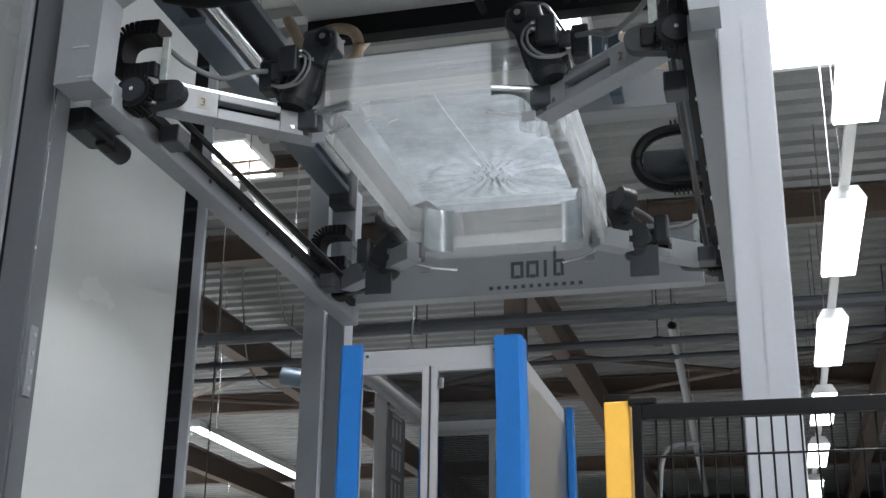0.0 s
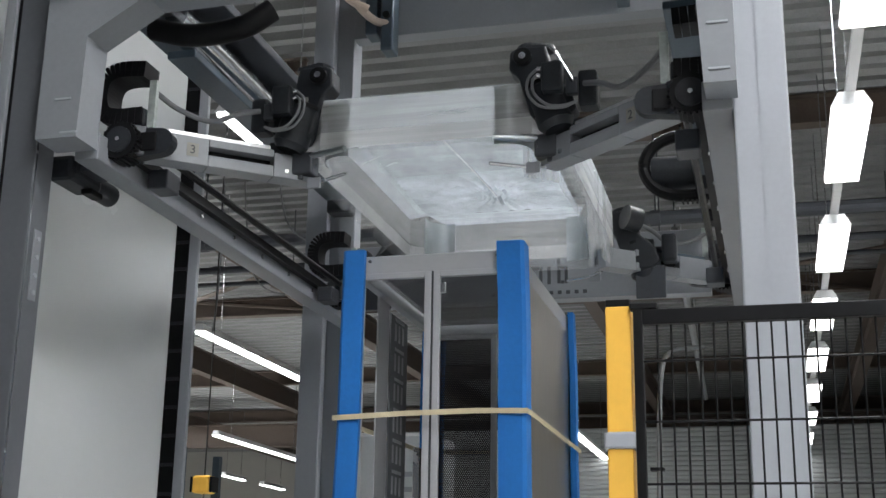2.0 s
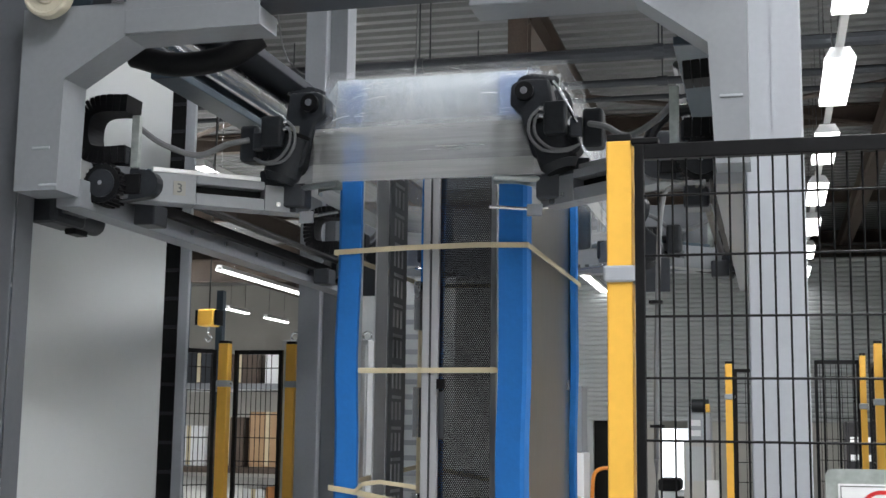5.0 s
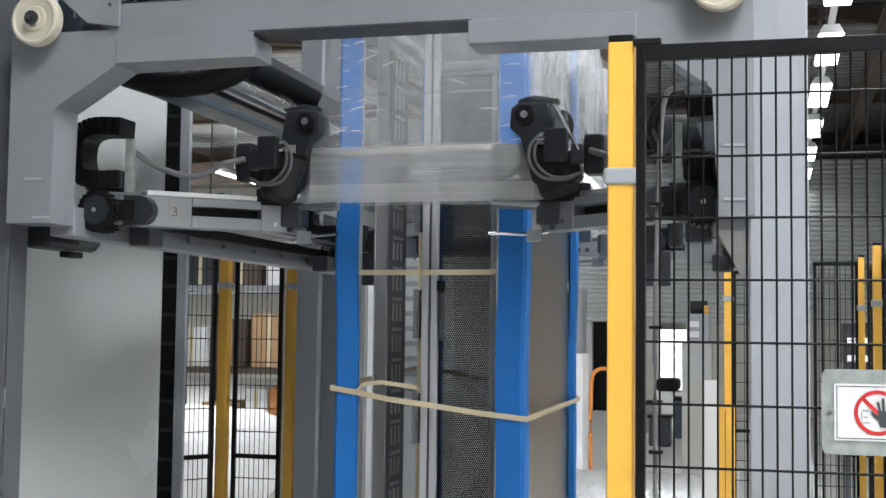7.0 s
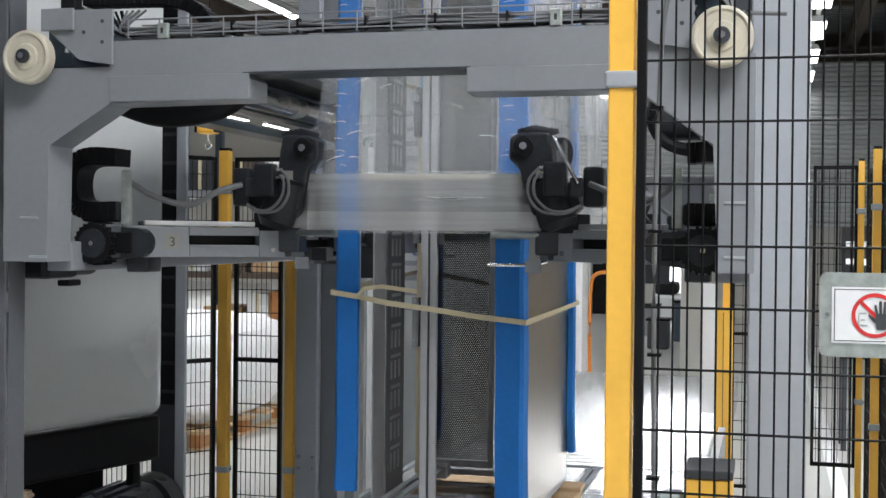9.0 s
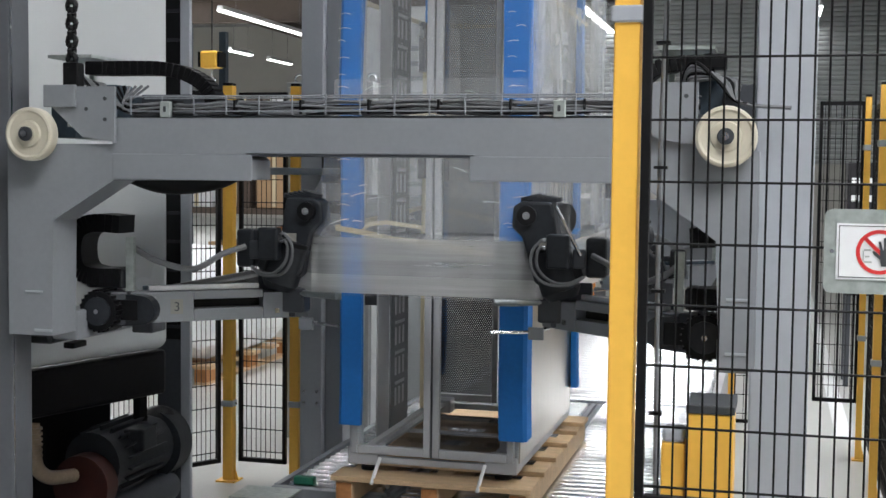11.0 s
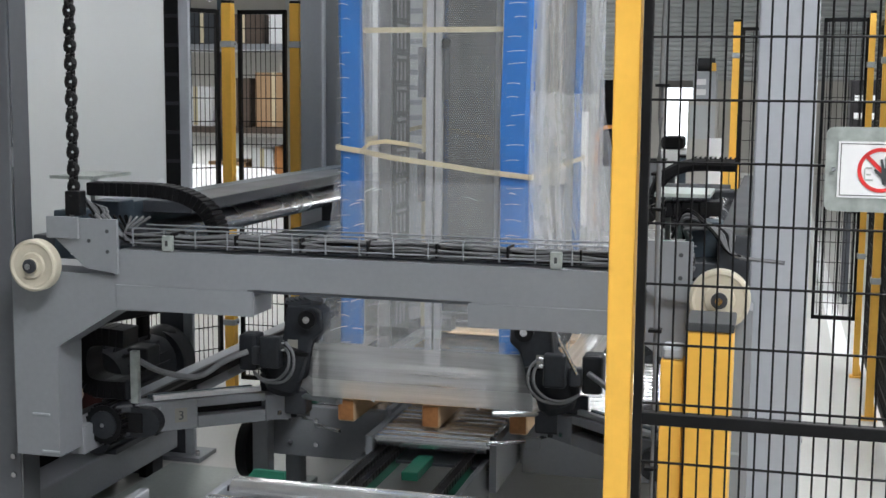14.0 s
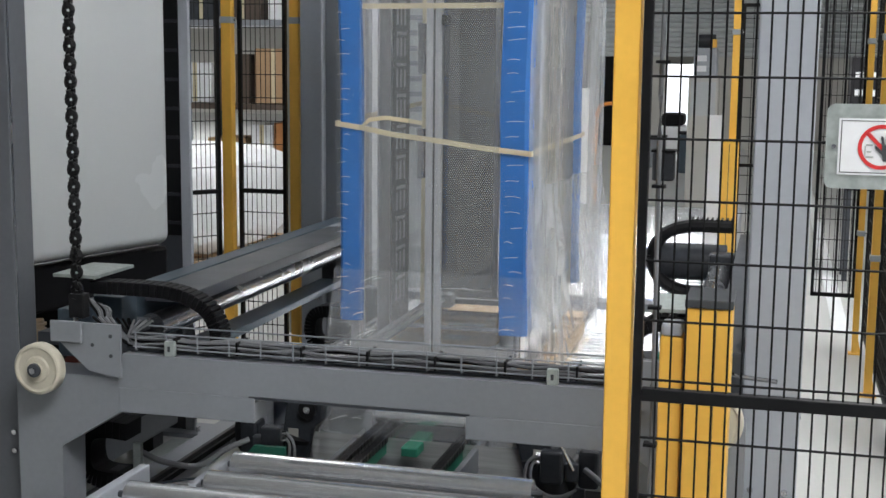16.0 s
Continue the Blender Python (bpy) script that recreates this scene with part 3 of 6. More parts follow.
for k in range(12):
    part("print_bar", rb(-1.33 + 0.042 * k, -1.31 + 0.042 * k, 5.995, 5.999, 0.022, 0.04), PRINT, back)


def corner(sx, sy, number):
    """One film arm with its motor head; sx, sy: which corner."""
    def q(u, v, z):
        return Vector((sx * u, sy * v, z))

    p0, p1 = Vector((0.872, 1.035, 0)), Vector((0.42, 0.66, 0))
    d = (p1 - p0).normalized()
    n = Vector((-d.y, d.x, 0))
    if n.y < 0:
        n = -n

    def slab(bm, a, b, c0, c1, z0, z1, bevel=0.0):
        m = bmesh.new()
        bm_box(m, a, b, c0, c1, z0, z1, bevel=bevel)
        for w in m.verts:
            r = p0 + d * w.co.x + n * w.co.y
            w.co = q(r.x, r.y, w.co.z)
        bmesh.ops.recalc_face_normals(m, faces=m.faces[:])
        me = bpy.data.meshes.new("tmp")
        m.to_mesh(me)
        m.free()
        bm.from_mesh(me)
        bpy.data.meshes.remove(me)
        return bm

    bm = bmesh.new()
    length = (p1 - p0).length
    slab(bm, 0, 0.20, -0.04, 0.04, -0.048, 0.05, 0.003)
    arm = part("film_arm", bm, GREY, lift)
    for name, a, b, z0, z1 in (("upper_bar", 0.20, 0.43, 0.022, 0.05), ("lower_bar", 0.20, 0.43, -0.048, -0.008), ("arm_tip", 0.43, length, -0.048, 0.04)):
        part(name, slab(bmesh.new(), a + 0.0005, b - 0.0005, -0.04, 0.04, z0, z1, 0.003), GREY, arm)
    part("arm_top_guide", slab(bmesh.new(), 0.06, 0.42, 0.006, 0.026, 0.052, 0.068, 0.002), ALU, arm)
    part("arm_top_guide", slab(bmesh.new(), 0.05, 0.40, -0.028, -0.012, 0.052, 0.066, 0.002), BLUE_STEEL, arm)
    part("arm_screw", slab(bmesh.new(), 0.47, 0.484, 0.0405, 0.045, -0.03, -0.016), STEEL, arm)
    # black slab added as the shade inside the open slot
    part("slot_shade", slab(bmesh.new(), 0.201, 0.429, -0.012, -0.004, -0.0075, 0.0215), BLACK, arm)
    part("name_plate", slab(bmesh.new(), 0.125, 0.165, 0.0405, 0.042, -0.022, 0.025), LABEL, arm)
    part("weld_mark", slab(bmesh.new(), 0.075, 0.08, 0.0405, 0.043, -0.02, 0.035), GREY_LIGHT, arm)
    part("end_screw", slab(bmesh.new(), 0.015, 0.03, 0.0405, 0.045, -0.006, 0.01), STEEL, arm)
    if number:
        txt = bpy.data.curves.new("number", "FONT")
        txt.body, txt.size, txt.extrude, txt.align_x, txt.align_y = number, 0.042, 0.0006, "CENTER", "CENTER"
        ob = new("number", txt)
        ob.parent = arm
        txt.materials.append(PRINT)
        w = p0 + d * 0.145 + n * 0.0435
        nx = Vector((sx * n.x, sy * n.y, 0)).normalized()
        right = Vector((0, 0, 1)).cross(nx)
        m = Matrix((right, Vector((0, 0, 1)), nx)).transposed().to_4x4()
        ob.matrix_basis = Matrix.Translation(q(w.x, w.y, 0.0)) @ m
    # carriage and drive at the outer end
    part("carriage", slab(bmesh.new(), -0.09, -0.01, -0.06, 0.05, -0.05, 0.055, 0.006), GREY_DARK, arm)
    part("carriage_block", rbx(q(0.86, 0.80, -0.1), q(0.935, 0.90, -0.03), 0.006), GREY_DARK, arm)
    case = []
    for k in range(9):
        a = math.radians(90 + 22.5 * k)
        case.append((0.925 - 0.056 * math.cos(a), -0.005 + 0.056 * math.sin(a)))
    for k in range(9):
        a = math.radians(-90 + 22.5 * k)
        case.append((0.80 - 0.045 * math.cos(a), -0.002 + 0.045 * math.sin(a)))
    part("chain_case", bm_prism(bmesh.new(), [(sx * u, z) for u, z in case], "y", sy * 1.045, sy * 1.085), MOTOR, arm, "black rounded chain case")
    part("case_cover", rbx(q(0.81, 1.086, -0.035), q(0.90, 1.095, 0.03), 0.004), BLACK, arm)
    drum = part("drive_drum", cyl(q(0.925, 1.13, -0.005), q(0.925, 1.04, -0.005), 0.062, seg=28), BLACK, arm, "ribbed black drive drum", smooth=True)
    part("drum_hub", cyl(q(0.925, 1.137, -0.005), q(0.925, 1.13, -0.005), 0.045, seg=20), MOTOR, drum, smooth=True)
    part("drum_axle", cyl(q(0.925, 1.142, -0.005), q(0.925, 1.137, -0.005), 0.008, seg=8), STEEL, drum)
    bmr = bmesh.new()
    for k in range(24):
        a = k * math.tau / 24
        c = q(0.925, 1.085, -0.005) + Vector((0.064 * math.cos(a), 0, 0.064 * math.sin(a)))
        bm_box(bmr, c.x - 0.004, c.x + 0.004, c.y - 0.04, c.y + 0.04, c.z - 0.004, c.z + 0.004)
    part("drum_ribs", bmr, BLACK, drum)
    # cable loop carrier over the drive
    pts = smooth_curve([(0.875, 0, 0.262), (0.97, 0, 0.265), (1.02, 0, 0.24), (1.035, 0, 0.18), (1.02, 0, 0.12), (0.97, 0, 0.10), (0.875, 0, 0.10)], 4)
    for c, e in zip(pts, pts[1:]):
        g = Vector((-(e - c).z, 0, (e - c).x)).normalized() * 0.026
        st = (e - c) * 0.04
        quad = [c - g + st, e - g - st, e + g * 1.15 - st, c + g * 1.15 + st]
        bmc = bm_prism(bmesh.new(), [(sx * w.x, w.z) for w in quad], "y", sy * 0.985, sy * 1.085)
        part("carrier_link", bmc, BLACK, arm)
    part("loop_motor", rbx(q(0.865, 0.99, 0.062), q(1.0, 1.075, 0.125), 0.01), MOTOR, arm, "black motor inside the loop")
    part("bracket_plate", rbx(q(0.835, 1.05, 0.055), q(0.862, 1.07, 0.225), 0.002), GALV, arm)
    # motor head at the inner end
    poly = [(0.438, 0.35), (0.345, 0.352), (0.315, 0.335), (0.312, 0.27), (0.345, 0.24), (0.385, 0.10), (0.42, 0.08), (0.50, 0.085), (0.54, 0.12), (0.52, 0.183), (0.455, 0.24), (0.447, 0.303)]
    bmh = bm_prism(bmesh.new(), [(sx * u, z) for u, z in poly], "y", sy * 0.70, sy * 0.79)
    edges = [e for e in bmh.edges]
    bmesh.ops.bevel(bmh, geom=edges, offset=0.009, segments=2, affect="EDGES", profile=0.5)
    head = part("motor_head", bmh, MOTOR, arm, "black gear motor head")
    cap = cyl(q(0.362, 0.81, 0.308), q(0.362, 0.788, 0.308), 0.03, seg=24)
    part("shaft_cap", cap, BLACK, head, smooth=True)
    part("shaft_end", cyl(q(0.362, 0.815, 0.308), q(0.362, 0.81, 0.308), 0.012, seg=14), STEEL, head, smooth=True)
    part("rating_label", rbx(q(0.40, 0.79, 0.15), q(0.435, 0.7925, 0.235), 0), LABEL, head, "small printed rating plate")
    can = part("motor_can", cyl(q(0.425, 0.765, 0.20), q(0.468, 0.765, 0.075), 0.062, seg=26), MOTOR, head, smooth=True)
    part("end_bell", cyl(q(0.468, 0.765, 0.075), q(0.475, 0.765, 0.052), 0.062, 0.046, seg=26), MOTOR, can, smooth=True)
    part("flange_ring", cyl(q(0.421, 0.765, 0.212), q(0.425, 0.765, 0.199), 0.067, seg=26), BLACK, can, smooth=True)
    part("connection_box", rbx(q(0.435, 0.825, 0.15), q(0.505, 0.87, 0.255), 0.008), MOTOR, head)
    for o in (0, 0.024):
        part("cable_gland", cyl(q(0.432, 0.85, 0.235 - o), q(0.42, 0.85, 0.238 - o), 0.008, seg=10), STEEL, head, smooth=True)
    if sx > 0 and sy < 0:
        part("lever", bm_tube(bmesh.new(), [q(0.455, 0.80, 0.335), q(0.478, 0.83, 0.30), q(0.535, 0.83, 0.19)], 0.006, 8), STEEL, head, "bright steel release lever", smooth=True)
    part("support_plate", rbx(q(0.43, 0.72, -0.045), q(0.56, 0.735, 0.10), 0.004), GREY_DARK, head)
    for k in range(5):
        bmf = bm_cyl(bmesh.new(), q(0.43 - 0.016 * k, 0.74, 0.345 + 0.003 * k), q(0.427 - 0.016 * k, 0.74, 0.357 + 0.003 * k), 0.035, seg=14)
        part("cooling_fin", bmf, MOTOR, head)
    part("side_motor", cyl(q(0.455, 0.66, 0.29), q(0.40, 0.62, 0.30), 0.055, seg=20), MOTOR, head, smooth=True)
    part("terminal_box", rbx(q(0.545, 0.72, 0.12), q(0.61, 0.80, 0.245), 0.012), MOTOR, head)
    part("valve_block", rbx(q(0.51, 0.80, 0.15), q(0.55, 0.83, 0.21), 0.006), GREY_DARK, head)
    for o in (0, 0.02):
        part("loop_cable", bm_tube(bmesh.new(), smooth_curve([q(0.42, 0.85, 0.238 - o), q(0.392 + o * 0.7, 0.855, 0.205 - o * 0.4), q(0.39 + o, 0.86, 0.15), q(0.43 + o, 0.85, 0.105 + o * 0.3), q(0.50, 0.84, 0.10 + o * 0.3), q(0.545, 0.82, 0.125)]), 0.005, 6), CABLE, head, smooth=True)
    part("arm_cable", bm_tube(bmesh.new(), smooth_curve([q(0.85, 1.04, 0.19), q(0.79, 0.99, 0.145), q(0.70, 0.92, 0.12), q(0.63, 0.86, 0.165), q(0.57, 0.81, 0.19)]), 0.010, 8), CABLE, arm, smooth=True)
    if sy > 0:
        head.location = (sx * 0.13, 0.04, -0.12)
    # film gripper: curved plate, rods and a hook
    bmp = bmesh.new()
    for k in range(9):
        a0, a1 = [math.radians(-8 + 13 * j) for j in (k, k + 1)]
        pts = [q(0.285 + 0.085 * math.cos(a), 0.66 + 0.1 * math.sin(a), 0) for a in (a0, a1)]
        vs = [bmp.verts.new((p.x, p.y, z)) for p, z in ((pts[0], 0.02), (pts[1], 0.02), (pts[1], 0.225), (pts[0], 0.225))]
        bmp.faces.new(vs)
    bmesh.ops.remove_doubles(bmp, verts=bmp.verts[:], dist=0.0005)
    bmesh.ops.solidify(bmp, geom=bmp.faces[:], thickness=0.004)
    part("gripper_plate", bmp, GRIP, arm, "curved dull steel film plate", smooth=True)
    part("gripper_rod", cyl(q(0.40, 0.74, 0.035), q(0.26, 0.79, 0.035), 0.011, seg=10), GRIP, arm, smooth=True)
    part("gripper_knuckle", rbx(q(0.39, 0.68, -0.03), q(0.47, 0.75, 0.05), 0.008), GREY_DARK, arm)
    bmk = bm_tube(bmesh.new(), smooth_curve([q(0.42, 0.70, -0.05), q(0.36, 0.74, -0.06), q(0.25, 0.80, -0.06)]), 0.006, 6)
    part("film_hook", bmk, STEEL, arm, "bent hook", smooth=True)
    part("hook_blade", rbx(q(0.36, 0.735, -0.085), q(0.41, 0.745, -0.045), 0.003), GREY, arm)


def rbx(a, b, bevel):
    lo = [min(a[i], b[i]) for i in range(3)]
    hi = [max(a[i], b[i]) for i in range(3)]
    return bm_box(bmesh.new(), lo[0], hi[0], lo[1], hi[1], lo[2], hi[2], bevel=bevel)


corner(-1, -1, "3")
corner(1, -1, "2")
corner(-1, 1, "")
corner(1, 1, "")

# cable tray on the front beam
ctray = part("cable_tray", rb(-1.83, -0.2, YF + 0.035, YB - 0.01, 0.588, 0.592), GREY_DARK, lift, "wire cable tray full of cables")
for y, z in ((YF + 0.02, 0.605), (YF + 0.02, 0.648), (YB - 0.01, 0.648)):
    part("tray_wire", bm_tube(bmesh.new(), [rp(-1.83, y, z), rp(-0.2, y, z)], 0.0026, 6), GREY, ctray)
for k in range(17):
    x = -1.82 + 0.1 * k
    part("cross_wire", bm_tube(bmesh.new(), [rp(x, YF + 0.018, 0.65), rp(x, YF + 0.018, 0.596), rp(x, YB - 0.012, 0.594)], 0.0026, 6), GREY, ctray)
rnd = random.Random(5)
for k in range(11):
    y, z = YF + 0.03 + 0.009 * (k % 7), 0.604 + 0.012 * (k // 4)
    pts = [rp(-1.98 + 0.02 * k, YF + 0.05, 0.68)] + [rp(-1.85 + 0.11 * j, y + rnd.uniform(-0.006, 0.006), z + rnd.uniform(-0.006, 0.007)) for j in range(16)]
    part("tray_cable", bm_tube(bmesh.new(), smooth_curve(pts, 3), rnd.choice((0.004, 0.005, 0.006)), 6), rnd.choice((CABLE, BLACK, BLACK, CABLE)), ctray, smooth=True)
for k in range(8):
    x = -1.70 + 0.2 * k
    part("cable_tie", rb(x, x + 0.006, YF + 0.021, YB - 0.03, 0.597, 0.637), BLACK, ctray)
for x in (-1.70, -0.56):
    clip = part("tray_clip", rb(x - 0.016, x + 0.016, YF - 0.006, YF + 0.012, 0.587, 0.632, 0.003), GALV, ctray)
    part("clip_slot", rb(x - 0.004, x + 0.004, YF - 0.0075, YF - 0.006, 0.602, 0.618), PRINT, clip)

# control boxes, chain carrier and hoist chain at both front corners
for s, x in ((-1, -2.03), (1, -0.17)):
    if s < 0:
        bmc = bmesh.new()
        pitch, r0, r1 = 0.026, 0.0085, 0.0135
        for k in range(66):
            c = Vector(rp(x, 3.35, 0.735 + pitch * k))
            ring = []
            for j in range(10):
                a = j * math.tau / 10
                o = Vector((r1 * math.cos(a), 0, (pitch * 0.62) * math.sin(a)))
                ring.append(c + (o if k % 2 else Vector((o.y, o.x, o.z))))
            bm_tube(bmc, ring + ring[:2], r0, 6)
        part("hoist_chain", bmc, CHAIN, lift, "black oiled hoist chain", smooth=True)
        part("chain_anchor", rb(x - 0.02, x + 0.03, 3.33, 3.37, 0.675, 0.75, 0.004), CHAIN, lift)
        part("tension_bolt", cyl(rp(x + 0.005, 3.33, 0.56), rp(x + 0.005, 3.33, 0.68), 0.008, seg=8), STEEL, lift)
        part("anchor_bracket", rb(x - 0.045, x + 0.06, YF - 0.034, YF - 0.0225, 0.615, 0.68, 0.003), GREY, lift)
    # cable carrier
    path = [(0.02, 0.745), (0.12, 0.745), (0.22, 0.742), (0.3, 0.725), (0.36, 0.69), (0.39, 0.64), (0.395, 0.60)] if s < 0 else [(-0.0, 0.74), (-0.1, 0.74), (-0.17, 0.72), (-0.2, 0.66), (-0.17, 0.6), (-0.1, 0.57), (0.0, 0.565)]
    fine = smooth_curve([(u, 0, z) for u, z in path], 4)
    chain = part("cable_carrier", rb(x - 0.03, x + 0.03, 3.47, 3.54, 0.725, 0.765, 0.003), BLACK, lift, "black plastic cable carrier chain")
    for p0, p1 in zip(fine, fine[1:]):
        dd = (p1 - p0)
        m = Matrix.Translation(Vector(rp(x, 3.51, 0)) + (p0 + p1) / 2) @ Matrix.Rotation(-math.atan2(dd.z, dd.x), 4, "Y")
        bml = box(-dd.length * 0.47, dd.length * 0.47, -0.035, 0.035, -0.021, 0.021, bevel=0.003)
        bm_box(bml, -dd.length * 0.56, dd.length * 0.56, -0.03, 0.03, -0.014, 0.014)
        ob = part("link", bml, BLACK, chain)
        ob.matrix_basis = m
    e = -1
    side = part("control_shelf", rb(min(x, x + e * 0.17) - 0.03, max(x, x + e * 0.17) + 0.03, 3.44, 3.75, 0.56, 0.60, 0.003), GREY_DARK, lift)
    part("terminal_strip", rb(x + e * 0.1 - 0.04, x + e * 0.1 + 0.04, 3.46, 3.52, 0.60, 0.65, 0.003), GREEN, side, "green terminal strip")
    part("controller", rb(x + e * 0.02 - 0.05, x + e * 0.02 + 0.05, 3.56, 3.66, 0.60, 0.70, 0.004), BLUE_STEEL, side)
    part("shelf_cover", rb(min(x, x + e * 0.15), max(x, x + e * 0.15), 3.46, 3.7, 0.775, 0.785), GALV, side)
    part("cover_post", rb(x + e * 0.13 - 0.008, x + e * 0.13 + 0.008, 3.68, 3.7, 0.6, 0.775), GALV, side)
    for k in range(6):
        part("control_cable", bm_tube(bmesh.new(), smooth_curve([rp(x + e * (0.1 - 0.01 * k), 3.5, 0.66), rp(x + e * 0.06, 3.46, 0.74 - 0.01 * k), rp(x - e * (0.01 + 0.01 * k), 3.43, 0.69), rp(x - e * 0.07, 3.41, 0.63), rp(x - e * 0.2, 3.40, 0.615)]), 0.006, 6), CABLE if k % 3 else BLACK, side, smooth=True)
loop = part("cable_loop", bm_tube(bmesh.new(), smooth_curve([rp(-0.18, 5.8, 0.43), rp(-0.38, 5.8, 0.43), rp(-0.49, 5.8, 0.48), rp(-0.535, 5.8, 0.58), rp(-0.49, 5.8, 0.68), rp(-0.38, 5.8, 0.73), rp(-0.18, 5.8, 0.735)], 8), 0.03, 10), BLACK, lift, "black ribbed cable loop", smooth=True)
for k in range(9):
    part("loop_rib", rb(-0.36 + 0.022 * k, -0.351 + 0.022 * k, 5.762, 5.838, 0.395, 0.402), BLACK, loop)
    part("loop_rib", rb(-0.36 + 0.022 * k, -0.351 + 0.022 * k, 5.762, 5.838, 0.764, 0.771), BLACK, loop)
part("rear_motor", cyl(rp(-0.5, 5.85, 0.56), rp(-0.2, 5.85, 0.56), 0.085, seg=22), MOTOR, lift, "black motor barrel", smooth=True)
part("cable_duct", bm_tube(bmesh.new(), smooth_curve([rp(-2.0, 3.6, 0.44), rp(-1.85, 3.6, 0.40), rp(-1.68, 3.62, 0.42), rp(-1.58, 3.65, 0.49)]), 0.04, 12), BLACK, lift, "black ribbed cable bundle", smooth=True)

# ---- fixed head of the machine ----
head_frame = thing("machine_head", "grey cross beams and cover plate on the machine columns", "machine", (CX, 4.8, 4.6))
part("rear_beam", box(-1.05, 1.04, 1.33, 1.43, 0.08, 0.34, bevel=0.005), GREY, head_frame)
part("cover_plate", box(-1.2, 1.0, -1.05, 0.95, 0.62, 0.66), CLAD, head_frame, "pale cover plate")
part("plate_beam", box(-1.2, 1.0, 0.951, 1.05, 0.5, 0.66), BLACK, head_frame)
for s in (-1, 1):
    part("side_beam", box(s * 1.11 - 0.05, s * 1.11 + 0.05, -1.34, 1.32, 0.66, 0.78), GREY, head_frame)
part("front_cross", box(-1.16, 1.2, -1.42, -1.345, 0.66, 0.78), GREY, head_frame)
for x in (-0.25, 0.2, 0.28):
    part("guide_rod", cyl((x, -0.6, 0.58), (x + 0.05, 0.95, 0.55), 0.02, seg=10), BLACK, head_frame, smooth=True)
for x, z in ((-0.93, 0.02), (0.34, 0.18)):
    for k in range(2):
        man = part("valve_manifold", box(x + 0.09 * k, x + 0.07 + 0.09 * k, 1.16, 1.28, z - 0.1 * k, z + 0.3, bevel=0.01), BLUE_STEEL, head_frame)
        part("manifold_port", cyl((x + 0.035 + 0.09 * k, 1.14, z + 0.1), (x + 0.035 + 0.09 * k, 1.16, z + 0.1), 0.02, seg=12), BLACK, man, smooth=True)
    part("manifold_hanger", box(x, x + 0.16, 1.2, 1.329, z + 0.301, z + 0.33), GREY_DARK, head_frame)
for p in ([(-0.85, 1.1, 0.6), (-1.0, 1.1, 0.4), (-0.98, 1.12, 0.22), (-0.88, 1.15, 0.1), (-0.8, 1.18, 0.08)], [(-0.95, 1.0, 0.6), (-1.08, 1.0, 0.38), (-1.0, 1.05, 0.2), (-0.9, 1.12, 0.15)], [(0.5, 1.15, 0.42), (0.7, 1.1, 0.36), (0.9, 1.1, 0.38), (1.05, 1.1, 0.4)], [(0.5, 1.15, 0.25), (0.7, 1.1, 0.2), (0.9, 1.1, 0.17), (1.05, 1.1, 0.2)]):
    part("air_hose", bm_tube(bmesh.new(), smooth_curve(p), 0.022, 10), CREAM_HOSE, head_frame, "ribbed cream air hose", smooth=True)

for pts in ([(-1.46, 0.95, 0.62), (-1.36, 0.95, 0.42), (-1.16, 0.95, 0.28), (-0.99, 0.95, 0.3), (-0.90, 0.95, 0.4), (-0.93, 0.95, 0.52), (-1.06, 0.95, 0.55), (-1.16, 0.95, 0.48), (-1.18, 0.96, 0.34)], [(-1.3, 0.9, 0.62), (-1.22, 0.9, 0.46), (-1.18, 0.92, 0.3), (-1.08, 0.95, 0.22)]):
    part("coiled_hose", bm_tube(bmesh.new(), smooth_curve(pts), 0.032, 12), COPPER, head_frame, "brown ribbed hose in a loop", smooth=True)

# ---- the server rack on its pallet ----
RX0, RX1, RY0, RY1, RZ0, RZ1 = -1.42, -0.82, 4.10, 5.20, 0.618, 2.83
rack = thing("server_rack", "empty grey server rack with perforated rear doors and bare metal side", "server rack", ((RX0 + RX1) / 2, RY0, RZ0))
RO = Vector(rack.location)


def kb(x0, x1, y0, y1, z0, z1, bevel=0.0):
    return box(x0 - RO.x, x1 - RO.x, y0 - RO.y, y1 - RO.y, z0 - RO.z, z1 - RO.z, bevel=bevel)


for x in (RX0, RX1 - 0.04):
    for y in (RY0 + 0.02, RY1 - 0.06):
        part("frame_post", kb(x, x + 0.04, y, y + 0.04, RZ0 + 0.045, RZ1 - 0.07, 0.002), RACK, rack)
for y0, y1 in ((RY0 + 0.01, RY0 + 0.035), (RY1 - 0.03, RY1)):
    part("base_rail", kb(RX0, RX1, y0, y1, RZ0 + 0.022, RZ0 + 0.044, 0.003), RACK, rack)
for x in (RX0, RX1 - 0.03):
    part("base_side", kb(x, x + 0.03, RY0 + 0.036, RY1 - 0.031, RZ0 + 0.018, RZ0 + 0.044, 0.003), RACK, rack)
for x in (RX0 + 0.001, RX1 - 0.111):
    for y in (RY0 + 0.006, RY1 - 0.1):
        part("corner_block", kb(x, x + 0.11, y, y + 0.095, RZ0 + 0.014, RZ0 + 0.07, 0.004), RACK, rack)
roof = part("top_panel", kb(RX0, RX1, RY0 + 0.005, RY0 + 0.04, RZ1 - 0.07, RZ1, 0.006), RACK, rack)
part("top_rim", kb(RX0, RX1, RY1 - 0.035, RY1, RZ1 - 0.07, RZ1, 0.006), RACK, rack)
